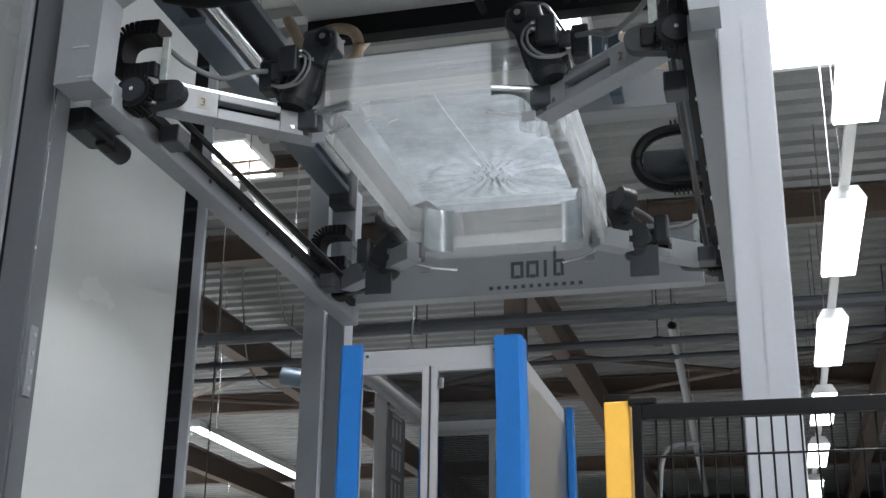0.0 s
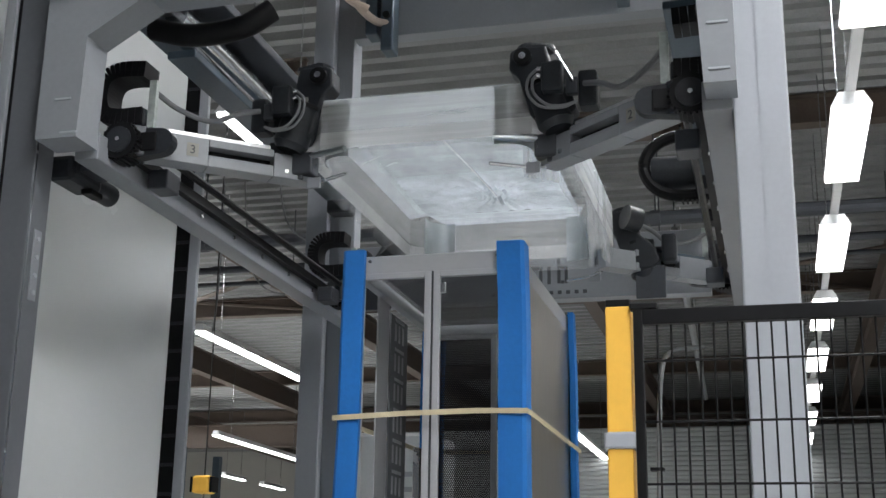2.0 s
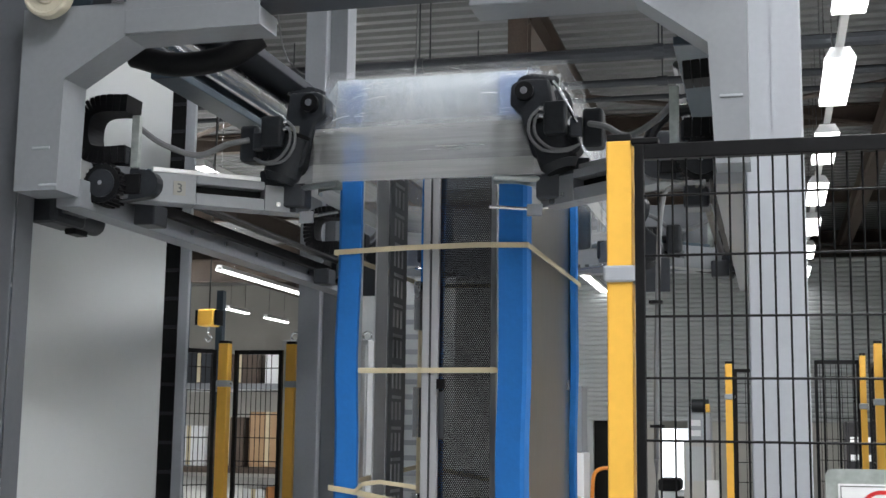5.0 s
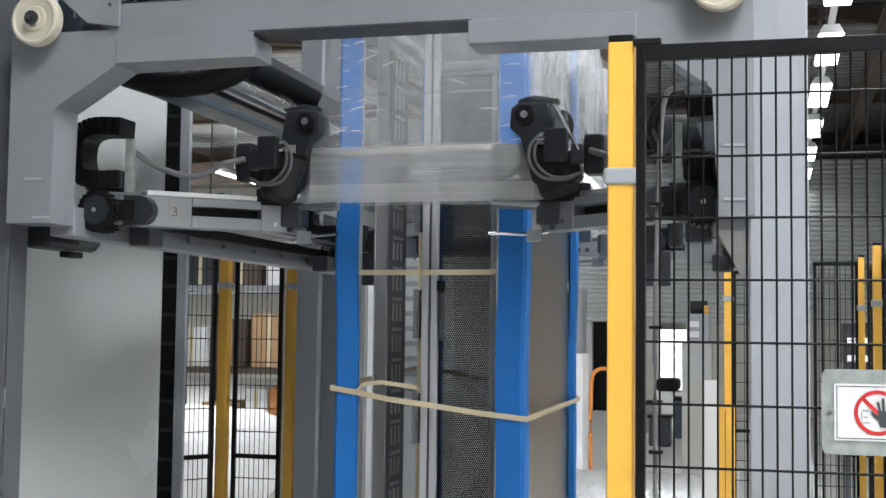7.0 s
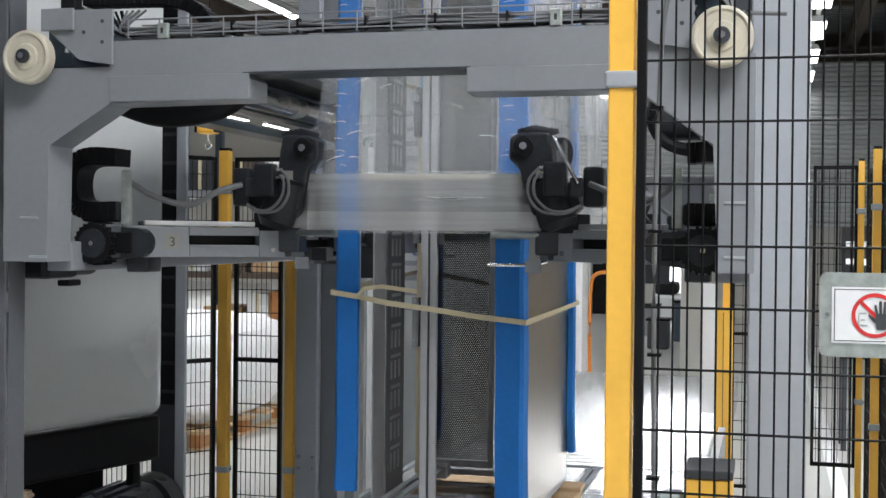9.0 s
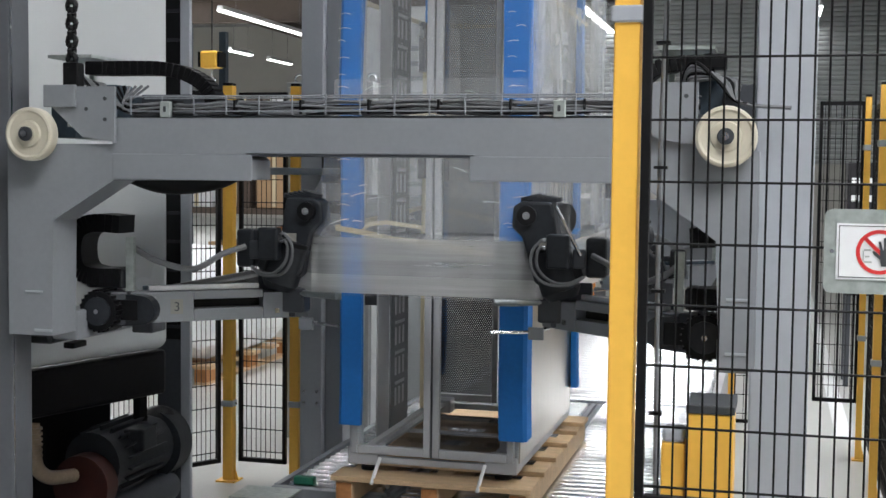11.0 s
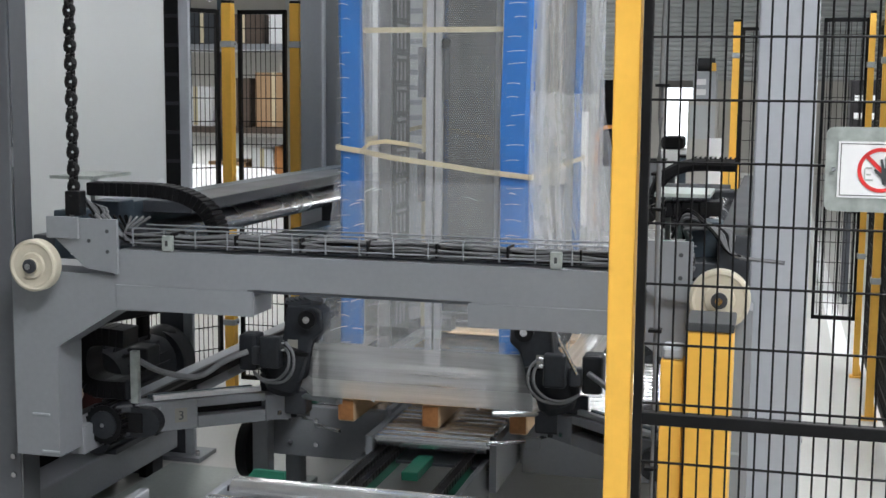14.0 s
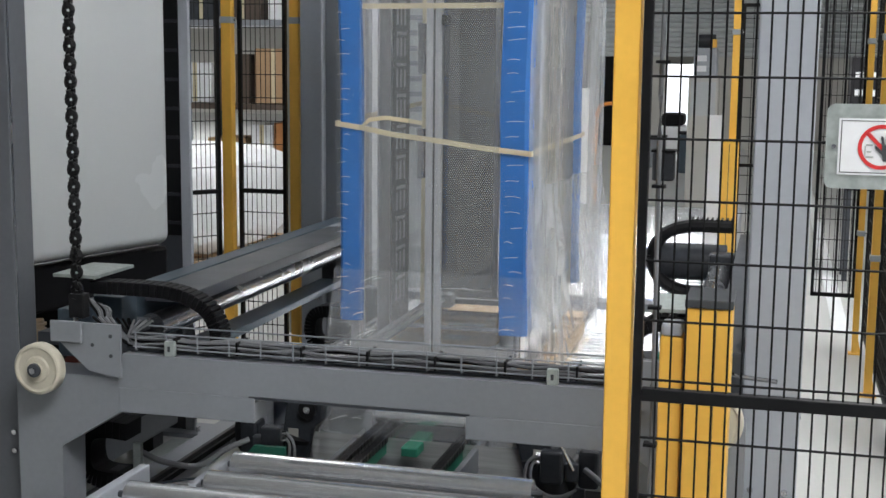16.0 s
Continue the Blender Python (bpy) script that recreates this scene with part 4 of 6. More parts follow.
for x in (RX0, RX1 - 0.035):
    part("top_rim", kb(x, x + 0.035, RY0 + 0.041, RY1 - 0.036, RZ1 - 0.07, RZ1 - 0.001, 0.004), RACK, rack)
for x in (RX0 + 0.07, RX1 - 0.07):
    part("top_screw", cyl((x - RO.x, 0.004, RZ1 - 0.02 - RO.z), (x - RO.x, 0.0, RZ1 - 0.02 - RO.z), 0.006, seg=8), PRINT, roof)
part("side_panel", kb(RX1 - 0.003, RX1 + 0.006, RY0 + 0.03, RY1 - 0.02, RZ0 + 0.05, RZ1 - 0.075, 0.002), RACK_SIDE, rack, "bare brushed zinc side panel")
part("panel_catch", kb(RX1 + 0.006, RX1 + 0.012, RY1 - 0.09, RY1 - 0.07, RZ0 + 1.2, RZ0 + 1.24, 0.002), GREY, rack)
for x in (RX0 + 0.06, RX1 - 0.06):
    for y in (RY0 + 0.07, RY1 - 0.07):
        foot = part("levelling_foot", cyl((x - RO.x, y - RO.y, -0.014), (x - RO.x, y - RO.y, 0.0), 0.03, seg=16), BLACK, rack, smooth=True)
        part("foot_stem", cyl((x - RO.x, y - RO.y, 0.0), (x - RO.x, y - RO.y, 0.02), 0.01, seg=8), STEEL, foot)


def perforated(w, h, pitch=0.0088, hole=0.73):
    """A sheet of six-sided holes."""
    verts, faces = [], []
    dz = pitch * 0.866
    nx, nz = int(w / pitch), int(h / dz)
    R = pitch / math.sqrt(3)
    for j in range(nz):
        for i in range(nx):
            cx, cz = (i + 0.5 + 0.5 * (j % 2)) * pitch, (j + 0.6) * dz
            b = len(verts)
            for rr in (R, R * hole):
                for k in range(6):
                    a = math.radians(30 + 60 * k)
                    verts.append((cx + rr * math.cos(a), 0.0, cz + rr * math.sin(a)))
            for k in range(6):
                faces.append((b + k, b + (k + 1) % 6, b + 6 + (k + 1) % 6, b + 6 + k))
    me = bpy.data.meshes.new("perforated_sheet")
    me.from_pydata(verts, [], faces)
    me.materials.append(PERF)
    return me


# slotted mounting rails, and the slotted cable trays on the open side
hole = mesh_of(box(-0.004, 0.004, -0.001, 0.001, -0.004, 0.004), "rail_hole", PRINT)
for x, y in ((RX1 - 0.085, RY0 + 0.12), (RX1 - 0.085, RY1 - 0.2)):
    rail = part("mounting_rail", kb(x, x + 0.035, y, y + 0.02, RZ0 + 0.05, RZ1 - 0.075), RACK, rack)
    for k in range(62):
        ob = new("rail_hole", hole)
        ob.parent = rail
        ob.location = (x + 0.018 - RO.x, y - 0.0015 - RO.y, 0.12 + 0.032 * k)
part("side_upright", kb(RX0 + 0.006, RX0 + 0.012, RY0 + 0.30, RY0 + 0.44, RZ0 + 0.05, RZ1 - 0.075), RACK, rack, "flat grey side upright")
cables = part("cable_manager", kb(RX0 + 0.004, RX0 + 0.010, RY0 + 0.47, RY0 + 0.70, RZ0 + 0.05, RZ1 - 0.1), GREY_COLUMN, rack, "dark slotted cable tray")
# pale slips stand for light coming through the tray's cut-outs
lit_slot_tall = mesh_of(box(0, 0.002, -0.009, 0.009, -0.034, 0.034), "slot", RACK)
lit_slot_wide = mesh_of(box(0, 0.002, -0.06, 0.06, -0.006, 0.006), "slot", RACK)
for k in range(17):
    z = 0.16 + 0.118 * k
    for dy, dz, me in ((0.53, 0, lit_slot_tall), (0.58, 0, lit_slot_tall), (0.63, 0, lit_slot_tall), (0.585, 0.052, lit_slot_wide)):
        ob = new("slot", me)
        ob.parent = cables
        ob.location = (RX0 + 0.0102 - RO.x, dy, z + dz)
for z in (1.2, 1.62, 2.05):
    part("bracket", kb(RX0 + 0.012, RX0 + 0.04, RY0 + 0.80, RY0 + 0.86, z, z + 0.2, 0.003), STEEL, rack)
part("rear_trim", kb(RX0 + 0.004, RX0 + 0.02, RY0 + 0.9, RY0 + 0.94, RZ0 + 0.05, 2.2), STRAP, rack, "beige trim strip")
for x in (RX0 + 0.06, RX1 - 0.11):
    part("depth_rail", kb(x, x + 0.03, RY0 + 0.1, RY1 - 0.1, RZ0 + 0.046, RZ0 + 0.056, 0.002), ALU, rack)
# perforated floor tiles and roof, rear doors with a gap under them; the front doors are open frames
plate = perforated(0.42, 0.30, 0.012, 0.62)
for y0 in (0.12, 0.5):
    ob = new("floor_tile", plate)
    ob.parent = rack
    ob.matrix_basis = pose(RX0 + 0.09 - RO.x, y0 + 0.3, 0.046, 90, 0, 0)
part("floor_bar", kb(RX0 + 0.08, RX1 - 0.08, RY0 + 0.435, RY0 + 0.485, RZ0 + 0.044, RZ0 + 0.05), RACK, rack)
for k in range(3):
    part("cross_bolt", cyl((0.06 + 0.03 * k, 0.62, 0.062), (0.09 + 0.03 * k, 0.72, 0.062), 0.006, seg=8), STEEL, rack, smooth=True)
part("cross_bar", kb(RX0 + 0.1, RX1 - 0.2, RY0 + 0.66, RY0 + 0.675, RZ0 + 0.055, RZ0 + 0.07), STEEL, rack)
vent = perforated(0.52, 1.0, 0.0095, 0.5)
ob = new("roof_grille", vent)
ob.parent = rack
ob.matrix_basis = pose(RX0 + 0.04 - RO.x, 1.05, RZ1 - 0.03 - RO.z, 90, 0, 0)
dense = perforated(0.262, 2.045, 0.0088, 0.38)
DZ0, DZ1 = 0.672, 2.765
for y, names in ((RY0, "front_door"), (RY1 - 0.03, "rear_door")):
    for x0, x1 in ((RX0 + 0.012, -1.124), (-1.116, RX1 - 0.012)):
        bm = bmesh.new()
        for q in ((x0, x0 + 0.024, DZ0, DZ1), (x1 - 0.024, x1, DZ0, DZ1), (x0 + 0.024, x1 - 0.024, DZ0, DZ0 + 0.03), (x0 + 0.024, x1 - 0.024, DZ1 - 0.022, DZ1)):
            bm_box(bm, q[0] - RO.x, q[1] - RO.x, y - RO.y, y + 0.022 - RO.y, q[2] - RO.z, q[3] - RO.z, bevel=0.003)
        door = part(names, bm, RACK, rack)
        if names == "rear_door":
            ob = new("perforated_sheet", dense)
            ob.parent = door
            ob.location = (x0 + 0.012 - RO.x, y + 0.011 - RO.y, DZ0 + 0.032 - RO.z)
        if y == RY0 and x0 > -1.2:
            part("edge_line", kb(x0 - 0.0075, x0 - 0.0005, y + 0.004, y + 0.018, DZ0, DZ1), PRINT, door)
            part("swing_handle", kb(-1.085, -1.065, y - 0.014, y, 1.62, 1.78, 0.005), GREY_DARK, door, "slim grey swing handle")
            part("handle_lever", kb(-1.09, -1.06, y - 0.024, y - 0.014, 1.785, 1.82, 0.004), BLACK, door)
            part("upper_latch", kb(-1.088, -1.068, y - 0.01, y, 2.68, 2.72, 0.003), STEEL, door)


def foam_corner(x, y, sx, sy, z0, z1, a=0.085, b=0.07, wob=0.004):
    """An L-section foam strip standing on the rack's corner, slightly wavy."""
    t = 0.026
    n = 26
    bm = bmesh.new()
    prof = [(0.002, 0.002), (-a, 0.002), (-a, t), (t - 0.012, t), (t, t - 0.012), (t, -b), (0.002, -b)]
    rings = []
    for k in range(n + 1):
        z = z0 + (z1 - z0) * k / n
        o = wob * math.sin(z * 4.1 + x * 9) + wob * 0.6 * math.sin(z * 9.7 + 2)
        rings.append([bm.verts.new((x + sx * (u + o * 0.8), y + sy * (v + abs(o)), z)) for u, v in prof])
    m = len(prof)
    for r0, r1 in zip(rings, rings[1:]):
        for j in range(m):
            bm.faces.new((r0[j], r0[(j + 1) % m], r1[(j + 1) % m], r1[j]))
    bm.faces.new(rings[0])
    bm.faces.new(rings[-1][::-1])
    bmesh.ops.recalc_face_normals(bm, faces=bm.faces[:])
    return solid("foam_corner", bm, BLUE, "blue foam edge protector strapped to the rack corner", "edge protector", "rack edge protectors", smooth=True)


foam_corner(RX0, RY0 - 0.002, -1, -1, 0.775, 2.845, 0.055)
foam_corner(RX1 + 0.008, RY0 - 0.002, 1, -1, 0.755, 2.85, 0.068)
foam_corner(RX0, RY1 + 0.002, -1, 1, 0.78, 2.84, 0.055)
foam_corner(RX1 + 0.008, RY1 + 0.002, 1, 1, 0.76, 2.84, 0.068, 0.05)


def strap(pts, w=0.018):
    """A flat band through the points, standing upright."""
    bm = bmesh.new()
    pts = [Vector(p) for p in pts]
    mid = Vector((-1.12, 4.65, 0))
    loops = []
    for out in (0.0, 0.002):
        for dz in (-w / 2, w / 2):
            loops.append([bm.verts.new(p + Vector((math.copysign(out, p.x - mid.x), math.copysign(out, p.y - mid.y), dz))) for p in pts])
    for i in range(len(pts) - 1):
        for u, v in ((0, 1), (1, 3), (3, 2), (2, 0)):
            bm.faces.new((loops[u][i], loops[u][i + 1], loops[v][i + 1], loops[v][i]))
    bmesh.ops.recalc_face_normals(bm, faces=bm.faces[:])
    return solid("strap", bm, STRAP, "beige plastic strap round the rack", "strap", "rack straps")


XL, XR, YN, YR = RX0 - 0.034, RX1 + 0.042, RY0 - 0.036, RY1 + 0.034
strap([(XL, YR, 2.27), (XL, YN, 2.252), (-1.2, YN - 0.001, 2.262), (-0.95, YN - 0.001, 2.266), (XR, YN, 2.262), (XR, YR, 2.262), (XL, YR, 2.27)])
strap([(RX0 + 0.03, RY0 - 0.006, 1.848), (-1.1, RY0 - 0.005, 1.849), (RX1 - 0.05, RY0 - 0.006, 1.85)])
strap([(XL, YR, 1.5), (XL, YN, 1.455), (-1.36, YN, 1.442), (-1.25, YN - 0.004, 1.422), (-1.1, YN - 0.006, 1.405), (-0.95, YN - 0.003, 1.385), (XR, YN, 1.368), (XR, YR, 1.378), (XL, YR, 1.5)])
strap([(-1.36, YN - 0.003, 1.445), (-1.33, YN - 0.01, 1.47), (-1.27, YN - 0.014, 1.478), (-1.17, YN - 0.006, 1.466), (-1.15, YN - 0.003, 1.462)], 0.014)

pallet = thing("pallet", "pale pine pallet on three runners under the rack", "pallet", (-1.11, 4.705, 0.5))
for k, y in enumerate((-0.60, -0.36, -0.12, 0.14, 0.38, 0.58)):
    d = 0.07 if k in (0, 5) else 0.05
    part("deck_board", box(-0.35, 0.35, y - d, y + d, 0.086, 0.104, bevel=0.003), WOOD, pallet)
for x in (-0.305, 0.0, 0.305):
    run = part("runner", box(x - 0.032, x + 0.032, -0.655, 0.65, 0.0, 0.085, bevel=0.01), WOOD, pallet)
    part("end_grain", box(x - 0.027, x + 0.027, -0.657, -0.6555, 0.008, 0.078), WOOD_END, run, "orange-stained runner end")
    part("lead_board", box(x - 0.03, x + 0.03, -0.64, 0.64, 0.0852, 0.0856), WOOD, run)
for x in (-0.2, 0.17):
    solid("white_tie", bm_tube(bmesh.new(), [(-1.11 + x, 4.03, 0.585), (-1.11 + x + 0.005, 4.05, 0.615), (-1.11 + x + 0.014, 4.085, 0.665)], 0.007, 6), SIGN_WHITE, "short white tie between rack and pallet", "tie", "rack ties")

# ---- the film hood ----
film_rnd = random.Random(11)


def film_loop(name, label, lower, upper, z0, z1, material, rows=12, per=26, ripple=0.004, along=True, seed=0.0, skip=(), steady=1.0, side=None, haze=None):
    """A closed band of film from one ground line to another, with fine folds."""
    bm = bmesh.new()
    n = len(lower)
    ring = []
    for j in range(rows + 1):
        f = j / rows
        ease = f * f * (3 - 2 * f)
        row = []
        for i in range(n):
            a0, a1 = Vector(lower[i]), Vector(lower[(i + 1) % n])
            b0, b1 = Vector(upper[i]), Vector(upper[(i + 1) % n])
            for k in range(per):
                s = k / per
                p = a0.lerp(a1, s).lerp(b0.lerp(b1, s), ease)
                d = (a1 - a0).normalized()
                out = Vector((d.y, -d.x))
                loose = 1.0 if i in (1, 2, 3) else 0.16
                w = noise.noise(Vector((i * 5 + s * (2 if along else 6), f * (14 if along else 1.2) * steady, seed))) * ripple * loose
                p = p + out * w
                row.append(bm.verts.new((p.x, p.y, z0 + (z1 - z0) * f)))
        ring.append(row)
    m = n * per
    for u, v in zip(ring, ring[1:]):
        for k in range(m):
            if k // per not in skip:
                bm.faces.new((u[k], u[(k + 1) % m], v[(k + 1) % m], v[k])).material_index = 1 if side and k // per in (1, 2, 3) else 2 if haze and k // per == 0 and 0.11 < k / per < 0.84 else 0
    ob = solid(name, bm, material, label, "film", "film hood", smooth=True)
    if side:
        ob.data.materials.append(side)
    if haze:
        ob.data.materials.append(haze)
    return ob


HELD = [(-1.462, 3.85), (-0.718, 3.85), (-0.63, 3.95), (-0.63, 5.28), (-0.80, 5.41), (-1.41, 5.41), (-1.55, 5.28), (-1.55, 3.95)]
SNUG = [(-1.452, 4.055), (-0.782, 4.055), (-0.728, 4.3), (-0.70, 5.235), (-0.75, 5.24), (-1.452, 5.24), (-1.458, 5.235), (-1.458, 4.06)]
def between(weights):
    return [(a[0] * (1 - w) + b[0] * w, a[1] * (1 - w) + b[1] * w) for a, b, w in zip(HELD, SNUG, weights)]


MIDW = between((0.6, 0.55, 0.12, 0.12, 0.5, 0.6, 0.7, 0.7))
UPW = between((0.97, 0.93, 0.55, 0.45, 0.8, 0.97, 0.99, 0.99))
reef = film_loop("film_reef", "gathered clear film held in the four arms", HELD, HELD, 0.045, 0.105, FILM_REEF, 8, 22, 0.004)
reef_top = film_loop("film_reef", "thin gathered film above the held edge", HELD, HELD, 0.105, 0.225, FILM_HELD, 12, 22, 0.004)
skirt_low = film_loop("film_skirt", "clear film flaring up from the arms", HELD, MIDW, 0.225, 0.47, FILM_FLARE, 10, 26, 0.03, False, 3.0)
skirt_mid = film_loop("film_skirt", "clear film drawn in towards the rack", MIDW, UPW, 0.47, 0.75, FILM_FLARE, 10, 26, 0.028, False, 7.0, side=FILM_SIDE)
skirt_high = film_loop("film_skirt", "clear film closing on the rack side", UPW, SNUG, 0.75, 1.05, FILM_FLARE, 10, 26, 0.03, False, 7.6, (0, 3, 4, 5, 6, 7), side=FILM_SIDE)


# short whitish threads on the skirts draw the film's specular streaks
for ob, low, high, z0, z1, count in ((skirt_low, HELD, MIDW, 0.225, 0.47, 8), (skirt_mid, MIDW, UPW, 0.47, 0.75, 11)):
    for k in range(count):
        s, f = film_rnd.choice((film_rnd.uniform(0.08, 0.3), film_rnd.uniform(0.68, 0.97))), film_rnd.uniform(0.15, 0.9)
        run, rise = film_rnd.uniform(0.02, 0.06) * (1 if s > 0.5 else -1), film_rnd.uniform(-0.004, 0.03)
        pts = []
        for j in range(4):
            e = f + rise * j / 3 / (z1 - z0)
            ease = e * e * (3 - 2 * e)
            p = Vector(low[0]).lerp(Vector(low[1]), s).lerp(Vector(high[0]).lerp(Vector(high[1]), s), ease)
            pts.append((p.x - run * j / 3, p.y - 0.006, z0 + (z1 - z0) * e + 0.003 * math.sin(j)))
        part("film_glint", bm_tube(bmesh.new(), pts, film_rnd.uniform(0.0007, 0.0014), 5), GLINT, ob, smooth=True)


def film_cap():
    """The closed top of the hood: a sheet with folds that run to one knot."""
    bm = bmesh.new()
    nx, ny = 60, 90
    grid = []
    for j in range(ny + 1):
        row = []
        for i in range(nx + 1):
            x, y = -1.458 + 0.682 * i / nx, 4.055 + 1.185 * j / ny
            dx, dy = x + 1.09, y - 5.0
            a, r = math.atan2(dy, dx), math.hypot(dx, dy)
            edge = min(x + 1.458, -0.776 - x)
            z = 0.006 * math.exp(-edge / 0.05) * math.sin(y * 150) + 0.013 * math.exp(-r * 6.0) * math.sin(22 * a) * min(1, r / 0.05) + 0.001 * math.sin(9 * a + 2) * math.exp(-r * 2) + 0.014 * math.exp(-((r - 0.02) / 0.05) ** 2) - 0.012 * math.exp(-((r - 0.3 * abs(math.cos(a)) ** 0.7) / 0.02) ** 2) * (1 if dy < 0 else 0)
            row.append(bm.verts.new((x, y, z)))
        grid.append(row)
    for j in range(ny):
        for i in range(nx):
            bm.faces.new((grid[j][i], grid[j][i + 1], grid[j + 1][i + 1], grid[j + 1][i]))
    return solid("film_sheet", bm, FILM_TOP, "taut whitish film top of the hood", "film", "film hood", smooth=True)


cap = film_cap()
part("seam", bm_tube(bmesh.new(), smooth_curve([(-1.09, 5.0, -0.006), (-1.11, 4.7, -0.004), (-1.14, 4.35, -0.004), (-1.15, 4.07, -0.004)]), 0.003, 6), SEAM, cap, "thin white weld seam", smooth=True)


def film_flap(hinge, pts):
    """One flat edge piece of the hood's top, hinged where it meets the sheet."""
    bm = bmesh.new()
    bm.faces.new([bm.verts.new((x - hinge[0], y - hinge[1], 0)) for x, y in pts])
    bmesh.ops.subdivide_edges(bm, edges=bm.edges[:], cuts=12, use_grid_fill=True)
    return solid("film_flap", bm, FILM_TOP, "whitish film edge of the hood top", "film", "film hood")


FLAPS = [
    (film_flap((-1.12, 4.055), (SNUG[0], SNUG[1], HELD[1], HELD[0])), (-1.12, 4.055), 1, 0, 0.205),
    (film_flap((-0.735, 4.65), (SNUG[2], SNUG[3], HELD[3], HELD[2])), (-0.735, 4.65), 0, 1, 0.1),
    (film_flap((-1.12, 5.24), (SNUG[4], SNUG[5], HELD[5], HELD[4])), (-1.12, 5.24), -1, 0, 0.17),
    (film_flap((-1.458, 4.65), (SNUG[6], SNUG[7], HELD[7], HELD[6])), (-1.458, 4.65), 0, -1, 0.092),
]
BANDS = []
for k in range(11):
    BANDS.append(film_loop("film_band", "thin clear film laid on the rack side", SNUG, SNUG, 0.0, 0.2, FILM_THIN, 2, 40, 0.028, False, 20.0, (4, 5, 6, 7), 0.0, FILM_SIDE, FILM_FRONT))
    # thin pale threads by the foam: film wrinkles with their glints drawn in
    for x0, x1 in ((-1.445, -1.40), (-0.86, -0.80)):
        for j in range(4):
            z, w = 0.03 + 0.048 * j + film_rnd.uniform(-0.008, 0.008), film_rnd.uniform(0.4, 1.0) * (x1 - x0)
            a = film_rnd.choice((x0, x1 - w))
            part("film_fold_glint", bm_tube(bmesh.new(), smooth_curve([(a, 4.048, z), (a + w * 0.5, 4.044, z + 0.003), (a + w, 4.048, z + film_rnd.uniform(-0.004, 0.006))], 3), 0.0011, 5), GLINT, BANDS[-1])

# ---- conveyors ----
def roller_mesh(length, r):
    bm = bmesh.new()
    bm_cyl(bm, (-length / 2, 0, 0), (length / 2, 0, 0), r, seg=16)
    bm_cyl(bm, (-length / 2 - 0.015, 0, 0), (length / 2 + 0.015, 0, 0), r * 0.3, seg=8)
    return mesh_of(bm, "roller", ROLLER, True)


conv = thing("roller_conveyor", "grey roller conveyor with bright zinc rollers in three lanes", "conveyor", (-1.1, 4.3, 0))
for x0, x1, ya, yb in ((-1.74, -1.33, 4.33, 6.3), (-1.29, -0.87, 3.96, 6.3), (-0.83, -0.32, 4.36, 6.3)):
    me = roller_mesh(x1 - x0 - 0.04, 0.022)
    y = ya
    while y < yb:
        ob = new("roller", me)
        ob.parent = conv
        ob.location = ((x0 + x1) / 2 + 1.1, y - 4.3, 0.476)
        y += 0.062
for x0, x1, y0 in ((-1.77, -1.335, 4.25), (-0.835, -0.30, 4.28)):
    part("cross_beam", box(x0 + 1.1, x1 + 1.1, y0 - 4.3, y0 + 0.04 - 4.3, 0.30, 0.49, bevel=0.004), GREY, conv)
for x in (-1.76, -1.335, -1.295, -0.865, -0.832, -0.31):
    y0 = 3.94 if x in (-1.295, -0.865) else 4.295
    part("side_frame", box(x - 0.012 + 1.1, x + 0.012 + 1.1, y0 - 4.3, 2.0, 0.33, 0.49), GREY, conv)
for x in (-1.74, -0.34):
    for y in (4.4, 6.1):
        part("leg", box(x - 0.03 + 1.1, x + 0.03 + 1.1, y - 0.03 - 4.3, y + 0.03 - 4.3, 0.0, 0.33), GREY, conv)
# dark sheets below each lane stand in for shade between the rollers
for x0, x1, y0 in ((-1.74, -1.35, 4.30), (-1.28, -0.88, 3.95), (-0.82, -0.33, 4.33)):
    part("pan", box(x0 + 1.1, x1 + 1.1, y0 - 4.3, 1.99, 0.40, 0.41), GREY_DARK, conv, "dark sheet added as shade under the rollers")
for x in (-1.70, -1.60):
    for z in (0.35, 0.44):
        part("frame_screw", cyl((x + 1.1, -0.058, z), (x + 1.1, -0.05, z), 0.009, seg=8), STEEL, conv)
part("green_guide", box(-1.70 + 1.1, -1.62 + 1.1, 0.0, 0.03, 0.492, 0.52, bevel=0.004), GREEN, conv, "green plastic roller guide")
far = thing("far_conveyor", "long roller conveyor leading away with bright rollers", "conveyor", (-0.95, 8.0, 0))
me = roller_mesh(1.25, 0.03)
for k in range(44):
    ob = new("roller", me)
    ob.parent = far
    ob.location = (0, -1.6 + 0.1 * k, 0.47)
for s in (-1, 1):
    part("side_frame", box(s * 0.67 - 0.02, s * 0.67 + 0.02, -1.65, 2.8, 0.3, 0.5), GREY_LIGHT, far)
    for y in (-1.4, 0.5, 2.5):
        part("leg", box(s * 0.62 - 0.025, s * 0.62 + 0.025, y - 0.03, y + 0.03, 0, 0.3), GREY, far)

chain_conv = thing("chain_conveyor", "chain transfer with black chains and green guides", "conveyor", (-1.1, 3.75, 0))
